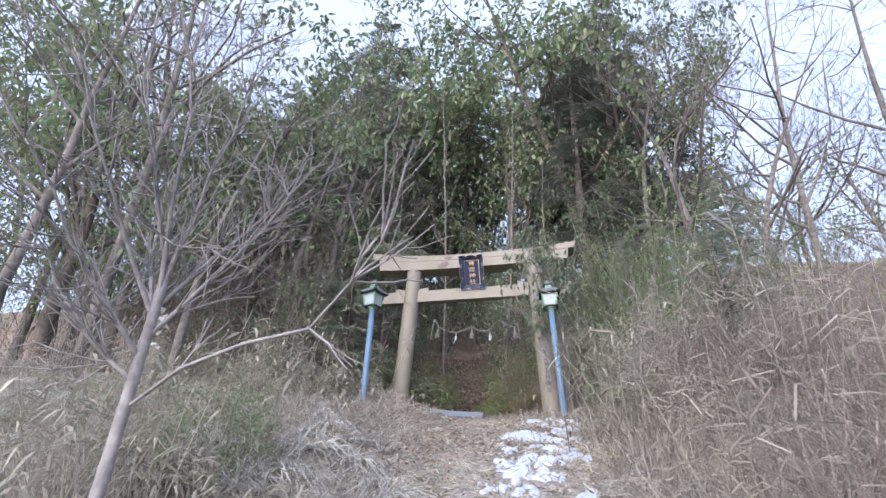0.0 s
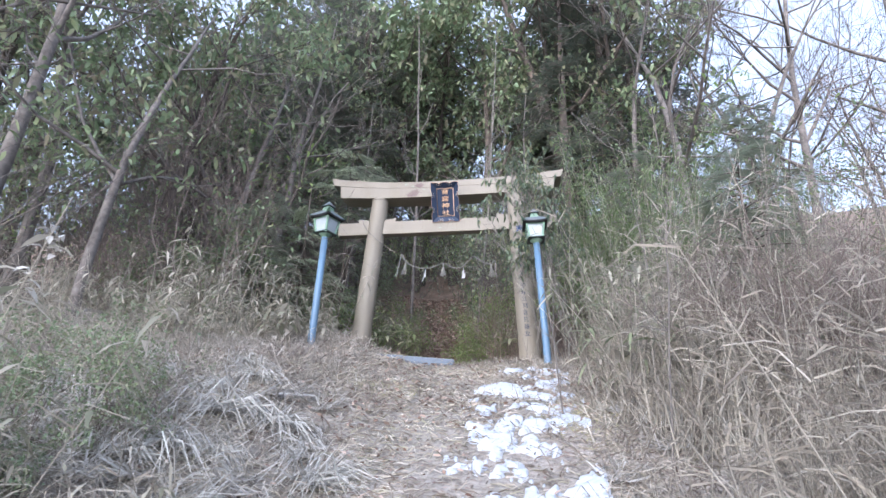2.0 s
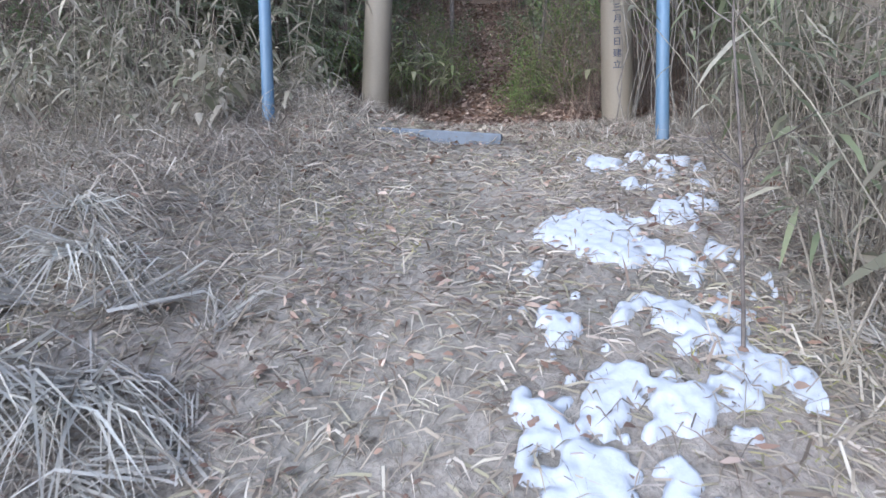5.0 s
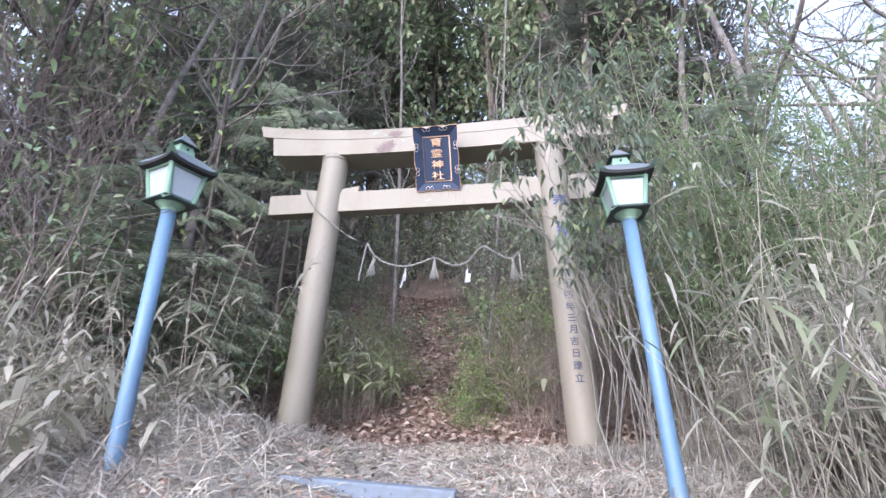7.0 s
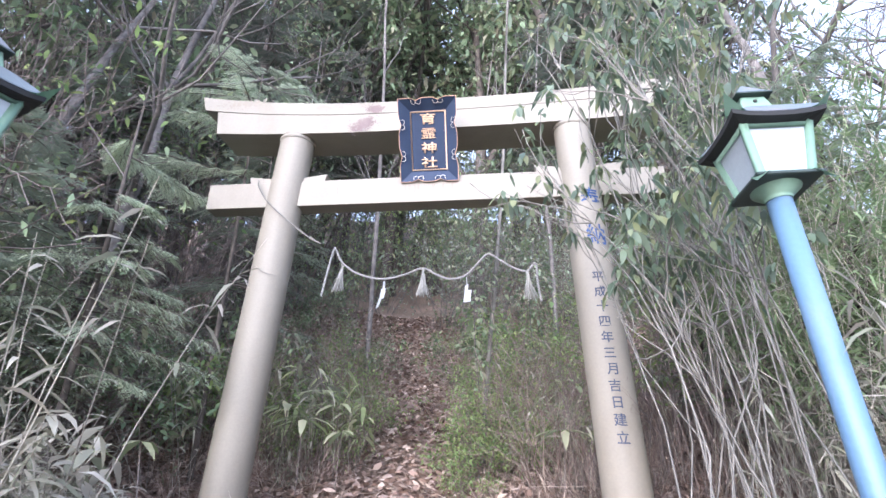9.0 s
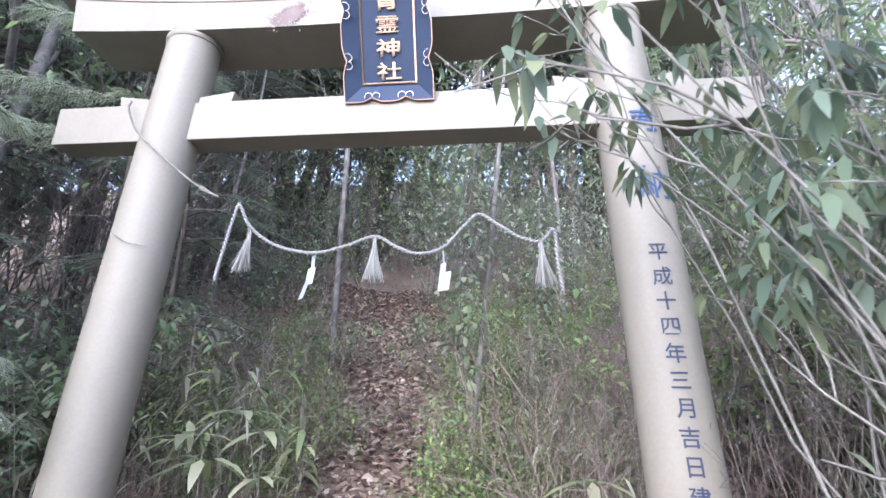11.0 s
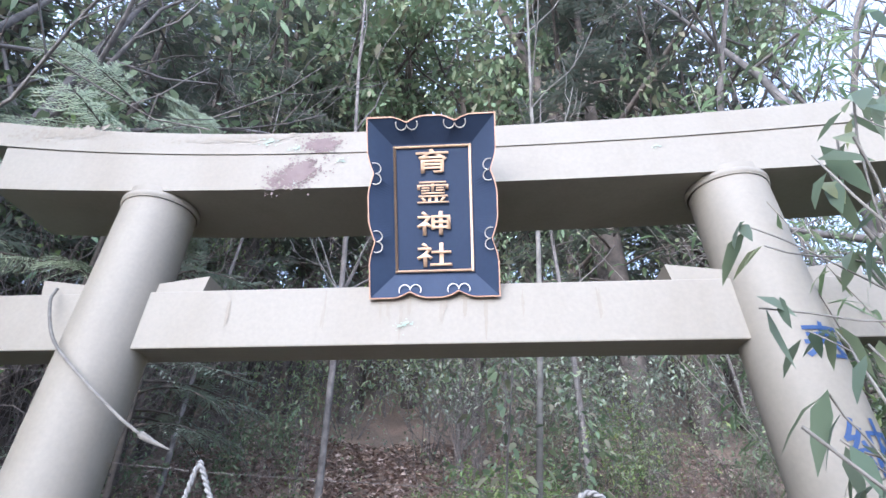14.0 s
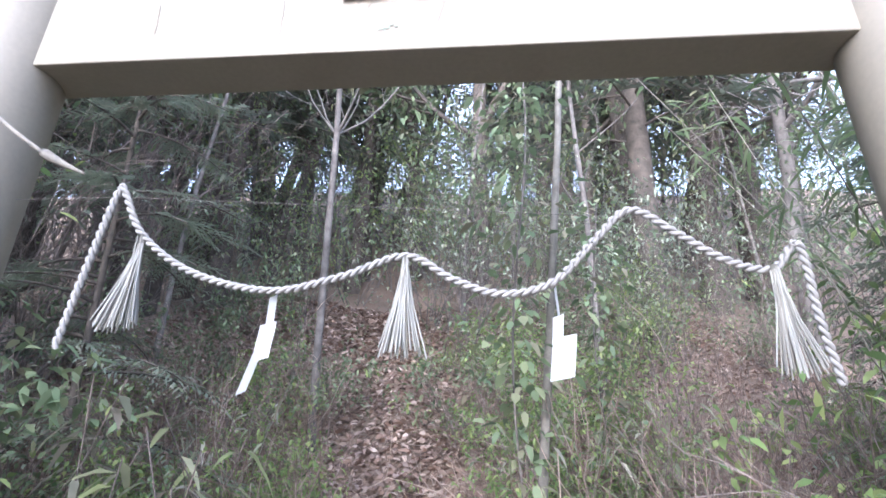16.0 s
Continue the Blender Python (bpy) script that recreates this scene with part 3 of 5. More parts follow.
cv = catmull(KN, 24)
cv = np.stack([cv[:, 0], 0.012 * np.sin(cv[:, 0] * 9), cv[:, 1]], 1)
ln = np.concatenate([[0], np.cumsum(np.linalg.norm(np.diff(cv, axis=0), axis=1))])
uu = np.linspace(0, ln[-1], 620)
cv = np.stack([np.interp(uu, ln, cv[:, k]) for k in range(3)], 1)
dd = np.gradient(cv, axis=0)
dd /= np.linalg.norm(dd, axis=1)[:, None]
nn = np.cross(dd, (0, 1, 0))
nn /= np.linalg.norm(nn, axis=1)[:, None]
for ph in (0, math.pi):
    s = Soup()
    a = uu * 2 * math.pi / 0.045 + ph
    s.tube(cv + 0.0049 * (np.cos(a)[:, None] * nn + np.sin(a)[:, None] * np.array((0, 1, 0))), 0.0054, 7, True)
    part("strand", s.mesh("strand", M_rope, True), rope)
s = Soup()
s.tube([(-1.3, 0.13, 2.11), (-0.775, 0, 2.05), (0.5, 0, 1.975), (0.86, 0, 1.9), (1.3, 0.13, 1.86)], 0.0009, 4)
part("wire", s.mesh("wire", M_bark), rope, "thin wire between the pillars")


def tassel(x, z, length, spread, sway):
    s = Soup()
    r = np.random.default_rng(int(x * 100) + 500)
    for i in range(46):
        a, k = r.uniform(0, 2 * math.pi), math.sqrt(r.uniform(0, 1)) * spread
        e = np.array((x + sway + k * math.cos(a), 0.6 * k * math.sin(a), z - length * r.uniform(0.9, 1.05)))
        t0 = np.array((x, 0, z))
        mid = t0 + (e - t0) * 0.45 + (0, 0, -0.02)
        s.tube([t0 + r.normal(size=3) * 0.004, mid, e], [0.0024, 0.0024, 0.002], 4)
    s.tube([(x, 0, z + 0.012), (x, 0, z - 0.012)], 0.008, 7, True)
    return s.mesh("tassel", M_tassel)


def paper_streamer(x, z, seed, flip):
    """A folded zigzag paper strip on a short string."""
    bm = bmesh.new()
    y = 0.012
    if flip > 0:
        segs = [((0, 0), (-0.001, -0.07), 0.007), ((-0.002, -0.066), (-0.012, -0.15), 0.017), ((-0.015, -0.125), (-0.045, -0.225), 0.009)]
    else:
        segs = [((0, 0), (0.006, -0.07), 0.003), ((0.004, -0.066), (0.0, -0.125), 0.013), ((0.016, -0.112), (0.006, -0.205), 0.027)]
    for k, ((xa, za), (xb, zb), w) in enumerate(segs):
        q = [bm.verts.new((x + xx + sx * w, y - 0.004 * k + 0.006 * sx, z + zz + 0.006 * sx)) for xx, zz, sx in ((xa, za, -1), (xa, za, 1), (xb, zb, 1), (xb, zb, -1))]
        bm.faces.new(q)
    g = bmesh.ops.solidify(bm, geom=bm.faces[:], thickness=0.0012)
    return as_mesh("paper_streamer", bm, M_paper)


for x, z, sway in ((-0.688, 1.935, -0.03), (-0.02, 1.878, 0.0), (0.8, 1.845, 0.03)):
    part("tassel", tassel(x, z, 0.225, 0.06, sway), rope, "fanned straw tassel")
part("paper_streamer", paper_streamer(-0.335, 1.79, 1, 1), rope, "folded white paper streamer")
part("paper_streamer", paper_streamer(0.325, 1.81, 2, -0.4), rope, "folded white paper streamer")

# ---- a withered vine over the pillar ----
s = Soup()
s.tube(catmull(np.array([(-1.53, -0.11, 2.74), (-1.5, -0.15, 2.66), (-1.38, -0.205, 2.49), (-1.25, -0.205, 2.37), (-1.08, -0.17, 2.23), (-0.99, -0.14, 2.165)]), 8), 0.006, 6, True)
s.tube(catmull(np.array([(-0.99, -0.14, 2.165), (-0.94, -0.12, 2.14), (-0.89, -0.1, 2.12)]), 6), [0.012, 0.014, 0.014, 0.013, 0.012, 0.01, 0.009, 0.008, 0.007, 0.006, 0.005, 0.004, 0.003], 6, True)
s.tube(catmull(np.array([(-1.4, -0.2, 1.9), (-1.3, -0.2, 1.84), (-1.2, -0.17, 1.83)]), 6), 0.003, 5)
tagged(new("vine", s.mesh("vine", M_bark_pale, True)), "withered brown vine hanging across the gate pillar", "vine")


# ---- the lanterns ----
def frustum(name, z0, h0, z1, h1, mat, bevel=0.0):
    bm = bmesh.new()
    lo = [bm.verts.new((sx * h0, sy * h0, z0)) for sx, sy in ((-1, -1), (1, -1), (1, 1), (-1, 1))]
    hi = [bm.verts.new((sx * h1, sy * h1, z1)) for sx, sy in ((-1, -1), (1, -1), (1, 1), (-1, 1))]
    bm.faces.new(lo[::-1])
    bm.faces.new(hi)
    for i in range(4):
        bm.faces.new((lo[i], lo[(i + 1) % 4], hi[(i + 1) % 4], hi[i]))
    if bevel:
        bmesh.ops.bevel(bm, geom=bm.edges[:], offset=bevel, segments=1, affect='EDGES')
    return as_mesh(name, bm, mat)


def stick_mesh(name, pts, w, mat, sides=4):
    s = Soup()
    s.tube(pts, w, sides, True)
    return s.mesh(name, mat)


def leaf_horn(name, sx, sy, z, r, rise, mat):
    """An upturned pointed plate at a corner."""
    bm = bmesh.new()
    d = np.array((sx, sy, 0)) / math.sqrt(2)
    t = np.array((-sy, sx, 0)) / math.sqrt(2)
    base = np.array((0, 0, z)) + d * r
    pr = [base - d * 0.07 + t * 0.035, base - d * 0.07 - t * 0.035, base - t * 0.03 + d * 0.0, base + d * 0.05 + (0, 0, rise * 1.3), base + t * 0.03 + d * 0.0]
    vs = [bm.verts.new(p) for p in pr]
    bm.faces.new((vs[0], vs[1], vs[2], vs[4]))
    bm.faces.new((vs[4], vs[2], vs[3]))
    bmesh.ops.solidify(bm, geom=bm.faces[:], thickness=0.006)
    return as_mesh(name, bm, mat)


def build_lamp(where, post_h, label):
    lamp = thing("lantern_post", label, "lamp", where, "lantern posts before the gate")
    s = Soup()
    s.tube([(0, 0, -0.3), (0, 0, 0.0), (0, 0, 0.5), (0, 0, post_h)], [0.043, 0.043, 0.041, 0.039], 28, True)
    part("post", s.mesh("post", M_blue, True), lamp, "round blue painted steel post, chipped")
    z = post_h
    s = Soup()
    s.tube([(0, 0, z - 0.005), (0, 0, z + 0.008), (0, 0, z + 0.035), (0, 0, z + 0.045)], [0.042, 0.046, 0.078, 0.08], 24, True)
    part("neck", s.mesh("neck", M_green, True), lamp)
    part("base_plate", frustum("base_plate", z + 0.038, 0.108, z + 0.05, 0.11, M_green_dark, 0.003), lamp)
    corners = ((-1, -1), (1, -1), (1, 1), (-1, 1))
    part("lantern_body", frustum("lantern_body", z + 0.05, 0.078, z + 0.235, 0.106, M_pane), lamp, "frosted white lantern panes")
    for sx, sy in corners:
        part("corner_bar", stick_mesh("corner_bar", [(sx * 0.079, sy * 0.079, z + 0.046), (sx * 0.108, sy * 0.108, z + 0.242)], 0.016, M_green), lamp)
        part("horn", leaf_horn("horn", sx, sy, z + 0.263, 0.2, 0.045, M_green), lamp)
        part("foot_horn", leaf_horn("foot_horn", sx, sy, z + 0.05, 0.13, -0.035, M_green), lamp)
    for k in range(4):
        c, s2 = corners[k], corners[(k + 1) % 4]
        for zz, hh, name in ((z + 0.058, 0.081, "sill_bar"), (z + 0.23, 0.107, "head_bar")):
            part(name, stick_mesh(name, [(c[0] * hh, c[1] * hh, zz), (s2[0] * hh, s2[1] * hh, zz)], 0.011, M_green), lamp)
    # roof: a pyramid with lifted corners over a dark flared eave
    def skirt(name, rows_at, mat):
        bm = bmesh.new()
        rows = []
        for hw, zz in rows_at:
            r = []
            for k in range(4):
                a, c = corners[k], corners[(k + 1) % 4]
                for i in range(6):
                    t = i / 6
                    u = abs(2 * t - 1) ** 3 * 0.018 * (hw > 0.13)
                    r.append(bm.verts.new(((a[0] + (c[0] - a[0]) * t) * hw, (a[1] + (c[1] - a[1]) * t) * hw, z + zz + u)))
            rows.append(r)
        for a, c in zip(rows, rows[1:]):
            for i in range(24):
                bm.faces.new((a[i], a[(i + 1) % 24], c[(i + 1) % 24], c[i]))
        bm.faces.new(rows[0][::-1])
        bm.faces.new(rows[-1])
        return as_mesh(name, bm, mat)
    part("eave", skirt("eave", ((0.108, 0.23), (0.152, 0.236), (0.154, 0.252), (0.13, 0.256)), M_black), lamp, "dark flared eave")
    part("roof", skirt("roof", ((0.15, 0.2565), (0.148, 0.262), (0.08, 0.335), (0.056, 0.35)), M_roof), lamp, "weathered pyramid roof")
    cup = part("cupola", frustum("cupola", z + 0.345, 0.056, z + 0.408, 0.042, M_green, 0.003), lamp)
    # solid black plugs put the shade inside the round vents into colour
    for k, (dx, dy) in enumerate(((0, -1), (1, 0), (0, 1), (-1, 0))):
        s = Soup()
        s.tube([(dx * 0.04, dy * 0.04, z + 0.38), (dx * 0.053, dy * 0.053, z + 0.38)], 0.007, 10, True)
        part("vent_hole", s.mesh("vent_hole", M_black), cup)
    part("cap", frustum("cap", z + 0.408, 0.066, z + 0.418, 0.062, M_green_dark, 0.002), lamp)
    part("finial", frustum("finial", z + 0.418, 0.058, z + 0.49, 0.005, M_roof, 0.002), lamp)
    return lamp


lamp_z = on_ground(-1.04, -2.93)
build_lamp(pose(-1.005, -2.96, lamp_z, -1.0, 0.3, -20), 1.26 - lamp_z, "blue steel lantern post with a pale green lantern")
lamp_z = on_ground(1.66, -2.46)
build_lamp(pose(1.655, -2.46, lamp_z, -4, -2.8, 4), 1.312 - lamp_z, "blue steel lantern post beside bamboo grass, leaning slightly")
bm = box_bm(-0.5, 0.5, -0.07, 0.07, -0.16, 0.0, 0.012)
step = tagged(new("step_stone", as_mesh("step_stone", bm, M_stone)), "grey blue stone edging across the path before the gate", "step")
step.matrix_basis = pose(0.08, -2.5, on_ground(0.15, -2.5) + 0.08, 0, 3.4, 6)


# ---- plants: shapes that are built once and set many times ----
def unit(v):
    v = np.asarray(v, float)
    return v / (np.linalg.norm(v) + 1e-9)


def grow(r, start, d, length, radius, depth, out, tips, spread=0.6, up=0.15, kids=(2, 4), shrink=0.62, segs=4, wob=0.14, taper=0.45):
    """A branch that wavers upwards, and its side branches: polylines with radii into out, end points into tips."""
    p, d = np.array(start, float), unit(d)
    pts, dirs = [p.copy()], [d]
    for i in range(segs):
        d = unit(d + r.normal(size=3) * wob + np.array((0, 0, up)) * 0.5)
        p = p + d * length / segs
        pts.append(p.copy())
        dirs.append(d)
    out.append((np.array(pts), np.linspace(radius, radius * taper, segs + 1), depth))
    tips.append((pts[-1], d))
    if depth <= 0:
        return
    for _ in range(r.integers(kids[0], kids[1] + 1)):
        k = r.uniform(0.3, 1.0) * segs
        i = min(int(k), segs - 1)
        q = pts[i] + (pts[i + 1] - pts[i]) * (k - i)
        side = unit(np.cross(dirs[i], r.normal(size=3)))
        grow(r, q, dirs[i] * (1 - spread * 0.5) + side * spread, length * shrink * r.uniform(0.7, 1.15), radius * (1 - 0.5 * k / segs) * 0.6, depth - 1, out, tips, spread, up, kids, shrink, max(3, segs - 1), wob, taper)


def tubes_of(branches, sides=(4, 5, 6, 8, 10), min_r=0.0):
    s = Soup()
    for p, r, depth in branches:
        s.tube(p, np.maximum(r, min_r), sides[min(depth, len(sides) - 1)])
    return s


def rand_dirs(r, n, zmin=-1.0):
    v = r.normal(size=(n, 3))
    v /= np.linalg.norm(v, axis=1)[:, None]
    v[:, 2] = np.maximum(v[:, 2], zmin)
    return v


def bare_tree(seed, height, radius, lean=(0, 0), depth=4):
    r = np.random.default_rng(seed)
    br, tips = [], []
    d = unit((lean[0], lean[1], 1))
    segs = 8
    p = np.zeros(3)
    pts = [np.array((0, 0, -0.4))]
    for i in range(segs):
        d = unit(d + r.normal(size=3) * 0.07)
        p = p + d * height / segs
        pts.append(p.copy())
    br.append((np.array(pts), np.linspace(radius, radius * 0.15, segs + 1), 4))
    for i in range(10):
        k = r.uniform(0.3, 0.97) * segs
        j = min(int(k), segs - 1)
        q = pts[j] + (pts[j + 1] - pts[j]) * (k - j)
        side = unit(np.array((*r.normal(size=2), 0.5)))
        grow(r, q, side, height * r.uniform(0.18, 0.36), radius * (1 - 0.85 * k / segs) * 0.6, depth - 1, br, tips, 0.65, 0.3, (2, 4), 0.62, 4, 0.17)
    return br, tips


def tree_parts(seed, kind, height, radius, lean=(0, 0), pale=None):
    """Trunk mesh and crown mesh of one tree."""
    r = np.random.default_rng(seed)
    if kind == "bare":
        br, tips = bare_tree(seed, height, radius, lean)
        return [("trunk", tubes_of(br[:1], (12,) * 5).mesh("trunk", M_bark, True), ""), ("bare_crown", tubes_of(br[1:], (3, 3, 3, 5, 6), 0.005).mesh("bare_crown", M_bark, False), "bare branches and twigs")]
    if kind == "pole":
        br, tips = [], []
        p = [np.array((0, 0, -0.3))]
        d = unit((lean[0], lean[1], 1))
        for i in range(9):
            d = unit(d + r.normal(size=3) * 0.035)
            p.append(p[-1] + d * height / 9)
        br.append((np.array(p), np.linspace(radius, radius * 0.2, 10), 4))
        for i in range(9):
            j = r.integers(3, 9)
            grow(r, p[j], np.array((*r.normal(size=2), 1.1)), height * r.uniform(0.08, 0.17), radius * 0.3, 2, br, tips, 0.6, 0.35, (1, 3), 0.6, 4)
        return [("trunk", tubes_of(br[:1], (9,) * 5).mesh("trunk", pale or M_bark, True), ""), ("bare_crown", tubes_of(br[1:], (3, 3, 4, 4, 4), 0.0035).mesh("bare_crown", pale or M_bark), "")]
    if kind == "oak":
        br, tips = bare_tree(seed, height, radius, lean, 3)
        s = Soup()
        for q, d in tips:
            n = 21
            c = q - d * r.uniform(0, 0.35, (n, 1)) + r.normal(size=(n, 3)) * (0.17, 0.17, 0.13)
            dirs = rand_dirs(r, n)
            dirs[:, 2] -= 0.3
            s.leaves(c, dirs, rand_dirs(r, n) + (0, 0, 1.2), r.uniform(0.12, 0.22, n), r.uniform(0.05, 0.085, n), 0.2)
        return [("trunk", tubes_of(br[:1], (10,) * 5).mesh("trunk", M_bark_dark, True), ""), ("limb_frame", tubes_of(br[1:], (3, 3, 3, 5, 6), 0.006).mesh("limb_frame", M_bark_dark), ""), ("crown", s.mesh("crown", M_ever), "dull green evergreen leaves")]
    # conifer: whorls of hanging boughs, thin and ragged
    s, tr, tr0 = Soup(), Soup(), Soup()
    tr0.tube([(0, 0, -0.4), (0, 0, height * 0.5), (0.1, 0, height)], [radius, radius * 0.6, radius * 0.1], 10)
    low = 0.12 if kind == "young_conifer" else 0.25
    reach = 0.3 if kind == "young_conifer" else 0.2
    nb = 44 if kind == "young_conifer" else 52
    mat = M_conifer if kind == "young_conifer" else M_cedar
    for i in range(nb):
        k = low + (0.98 - low) * (i + r.uniform()) / nb
        a = r.uniform(0, 2 * math.pi)
        ln = height * reach * (1.08 - k) * r.uniform(0.6, 1.2) + 0.2
        d = np.array((math.cos(a), math.sin(a), 0.25))
        q = np.array((0, 0, height * k))
        t = np.linspace(0, 1, 6)
        bp = q + d * ln * t[:, None] + np.array((0, 0, -1.0)) * (0.38 * ln * t ** 2)[:, None]
        tr.tube(bp, np.linspace(0.016, 0.004, 6) * (height / 5) ** 0.5, 4)
        m = int(8 + 8 * ln) if kind == "young_conifer" else int(5 + 4 * min(ln, 2.0))
        tt2 = r.uniform(0.2, 1.0, m)
        c = np.stack([np.interp(tt2, t, bp[:, j]) for j in range(3)], 1)
        sd = np.cross(d, (0, 0, 1.0))
        sg = r.choice([-1, 1], m)[:, None]
        dirs = d * 0.6 + sd * sg * r.uniform(0.3, 1.0, m)[:, None] + r.normal(size=(m, 3)) * 0.15 + (0, 0, -0.25)
        sl = r.uniform(0.2, 0.42, m) * (0.85 if kind == "young_conifer" else 1.7)
        # each spray is a rib with fine needles both ways
        for c1, d1, l1 in zip(c, dirs, sl):
            d1 = unit(d1)
            nn2 = 7 if kind == "young_conifer" else 6
            u = np.linspace(0.08, 1, nn2)[:, None]
            base = c1 + d1 * l1 * u + np.array((0, 0, -0.25)) * l1 * u ** 2
            w = unit(np.cross(d1, (0.1, 0.2, 1.0)))
            for sgn in (-1, 1):
                s.blades(base, d1 * 0.8 + w * sgn * 0.8 + r.normal(size=(nn2, 3)) * 0.15, l1 * 0.36 * (1.15 - 0.7 * u[:, 0]), 0.016 if kind == "young_conifer" else 0.045, 0.5, side=np.tile((0, 0, 1.0), (nn2, 1)))
    return [("trunk", tr0.mesh("trunk", M_bark_dark, True), ""), ("bough_frame", tr.mesh("bough_frame", M_bark_dark), ""), ("crown", s.mesh("crown", mat), "drooping sprays of needles")]


def shrub_parts(seed, height, width, leaf_mat, leaf=(0.07, 0.03), stems=9, per_tip=9, twig_mat=None, depth=2, min_r=0.0025, thick=0.011):
    r = np.random.default_rng(seed)
    br, tips = [], []
    for i in range(stems):
        a = r.uniform(0, 2 * math.pi)
        grow(r, (0.1 * math.cos(a), 0.1 * math.sin(a), -0.1), (width * math.cos(a), width * math.sin(a), 1.2), height * r.uniform(0.45, 0.8), thick, depth, br, tips, 0.55, 0.25, (2, 4), 0.62, 4, 0.2)
    out = [("twig_tangle", tubes_of(br, (3, 3, 3, 4), min_r).mesh("twig_tangle", twig_mat or M_twig_brown), "")]
    if leaf_mat:
        s = Soup()
        q = np.array([t[0] for t in tips])
        q = np.repeat(q, per_tip, 0) + r.normal(size=(len(q) * per_tip, 3)) * 0.09 * (height / 1.5) ** 0.5
        n = len(q)
        dirs = rand_dirs(r, n)
        dirs[:, 2] = dirs[:, 2] * 0.6 - 0.15
        s.leaves(q, dirs, rand_dirs(r, n) * 0.6 + (0, 0, 1.0), r.uniform(0.7, 1.3, n) * leaf[0], r.uniform(0.7, 1.2, n) * leaf[1], 0.25)
        out.append(("foliage", s.mesh("foliage", leaf_mat), ""))
    return out


def bamboo_grass_parts(seed, height, mat, n_stems=16, leaf=(0.19, 0.025), crowd=(6, 11)):
    r = np.random.default_rng(seed)
    st, s = Soup(), Soup()
    for i in range(n_stems):
        b = np.array((*r.normal(size=2) * 0.2, -0.05))
        d = unit((*r.normal(size=2) * 0.22, 1))
        h = height * r.uniform(0.55, 1.1)
        t = np.linspace(0, 1, 4)[:, None]
        bend = r.normal(size=2) * 0.12 * h
        p = b + d * h * t + np.concatenate([bend * t ** 2, np.zeros((4, 1))], 1)
        st.tube(p, np.linspace(0.0045, 0.002, 4), 3)
        m = r.integers(*crowd)
        u = r.uniform(0.4, 1.0, m)
        q = np.stack([np.interp(u, t[:, 0], p[:, k]) for k in range(3)], 1)
        a = r.uniform(0, 2 * math.pi, m)
        dirs = np.stack([np.cos(a), np.sin(a), r.uniform(-0.5, 0.5, m)], 1)
        s.leaves(q, dirs, np.tile((0, 0, 1.0), (m, 1)) + r.normal(size=(m, 3)) * 0.3, r.uniform(0.6, 1.25, m) * leaf[0], r.uniform(0.7, 1.2, m) * leaf[1], r.uniform(0.2, 0.8, m))
    return [("stalk_tangle", st.mesh("stalk_tangle", M_reed), ""), ("foliage", s.mesh("foliage", mat), "")]


def reed_parts(seed, height, n_stems=70, radius=0.28, width=0.009, lean=(0, 0)):
    """A clump of tall dead grass: stalks, arching blades and a few broken ones."""
    r = np.random.default_rng(seed)
    st, s = Soup(), Soup()
    for i in range(n_stems // 3):
        b = np.array((*np.clip(r.normal(size=2), -1.4, 1.4) * radius, -0.05))
        d = unit((lean[0] + np.clip(r.normal(), -1, 1) * 0.24, lean[1] + np.clip(r.normal(), -1, 1) * 0.24, 1))
        h = height * r.uniform(0.5, 1.1)
        t = np.linspace(0, 1, 4)[:, None]
        p = b + d * h * t + np.concatenate([np.clip(r.normal(size=2), -1, 1) * 0.14 * h * t ** 2, np.zeros((4, 1))], 1)
        st.tube(p, np.linspace(0.0036, 0.0016, 4), 3)
        m = 7
        u = r.uniform(0.1, 0.95, m)
        q = np.stack([np.interp(u, t[:, 0], p[:, k]) for k in range(3)], 1)
        s.blades(q, np.concatenate([r.normal(size=(m, 2)), r.uniform(0.1, 1.3, (m, 1))], 1), r.uniform(0.18, 0.5, m), width * r.uniform(0.6, 1.3, m), r.uniform(0.3, 1.3, m))
    m = n_stems * 3
    b = np.concatenate([np.clip(r.normal(size=(m, 2)), -1.4, 1.4) * radius, np.full((m, 1), -0.03)], 1)
    d = np.concatenate([np.clip(r.normal(size=(m, 2)), -1.5, 1.5) * 0.36 + lean, np.ones((m, 1))], 1)
    s.blades(b, d, height * r.uniform(0.25, 0.75, m), width * r.uniform(0.5, 1.1, m), r.uniform(0.1, 1.0, m))
    return [("stalk_tangle", st.mesh("stalk_tangle", M_reed), ""), ("foliage", s.mesh("foliage", M_reed), "")]


def kinds(name, label, category, variants, group=""):
    """Roots of the first of each variant; placed() sets them and their copies."""
    return dict(name=name, label=label, category=category, group=group, variants=[(v, [None]) for v in variants])


def placed(kind, i, x, y, turn, size, sink=0.05, tilt=(0, 0)):
    parts, first = kind["variants"][i % len(kind["variants"])]
    m = Matrix.LocRotScale((x, y, on_ground(x, y, sink)), Euler((tilt[0], tilt[1], turn)), (size, size, size))
    if first[0] is None:
        ob = thing(kind["name"], kind["label"], kind["category"], m, kind["group"])
        for nm, me, lb in parts:
            o2 = part(nm, me, ob, lb)
            if nm != "trunk":
                tagged(o2, kind="stuff")
        first[0] = ob
        return ob
    o = first[0]
    c = copy_thing(o, Matrix())
    c.matrix_basis = m
    return c


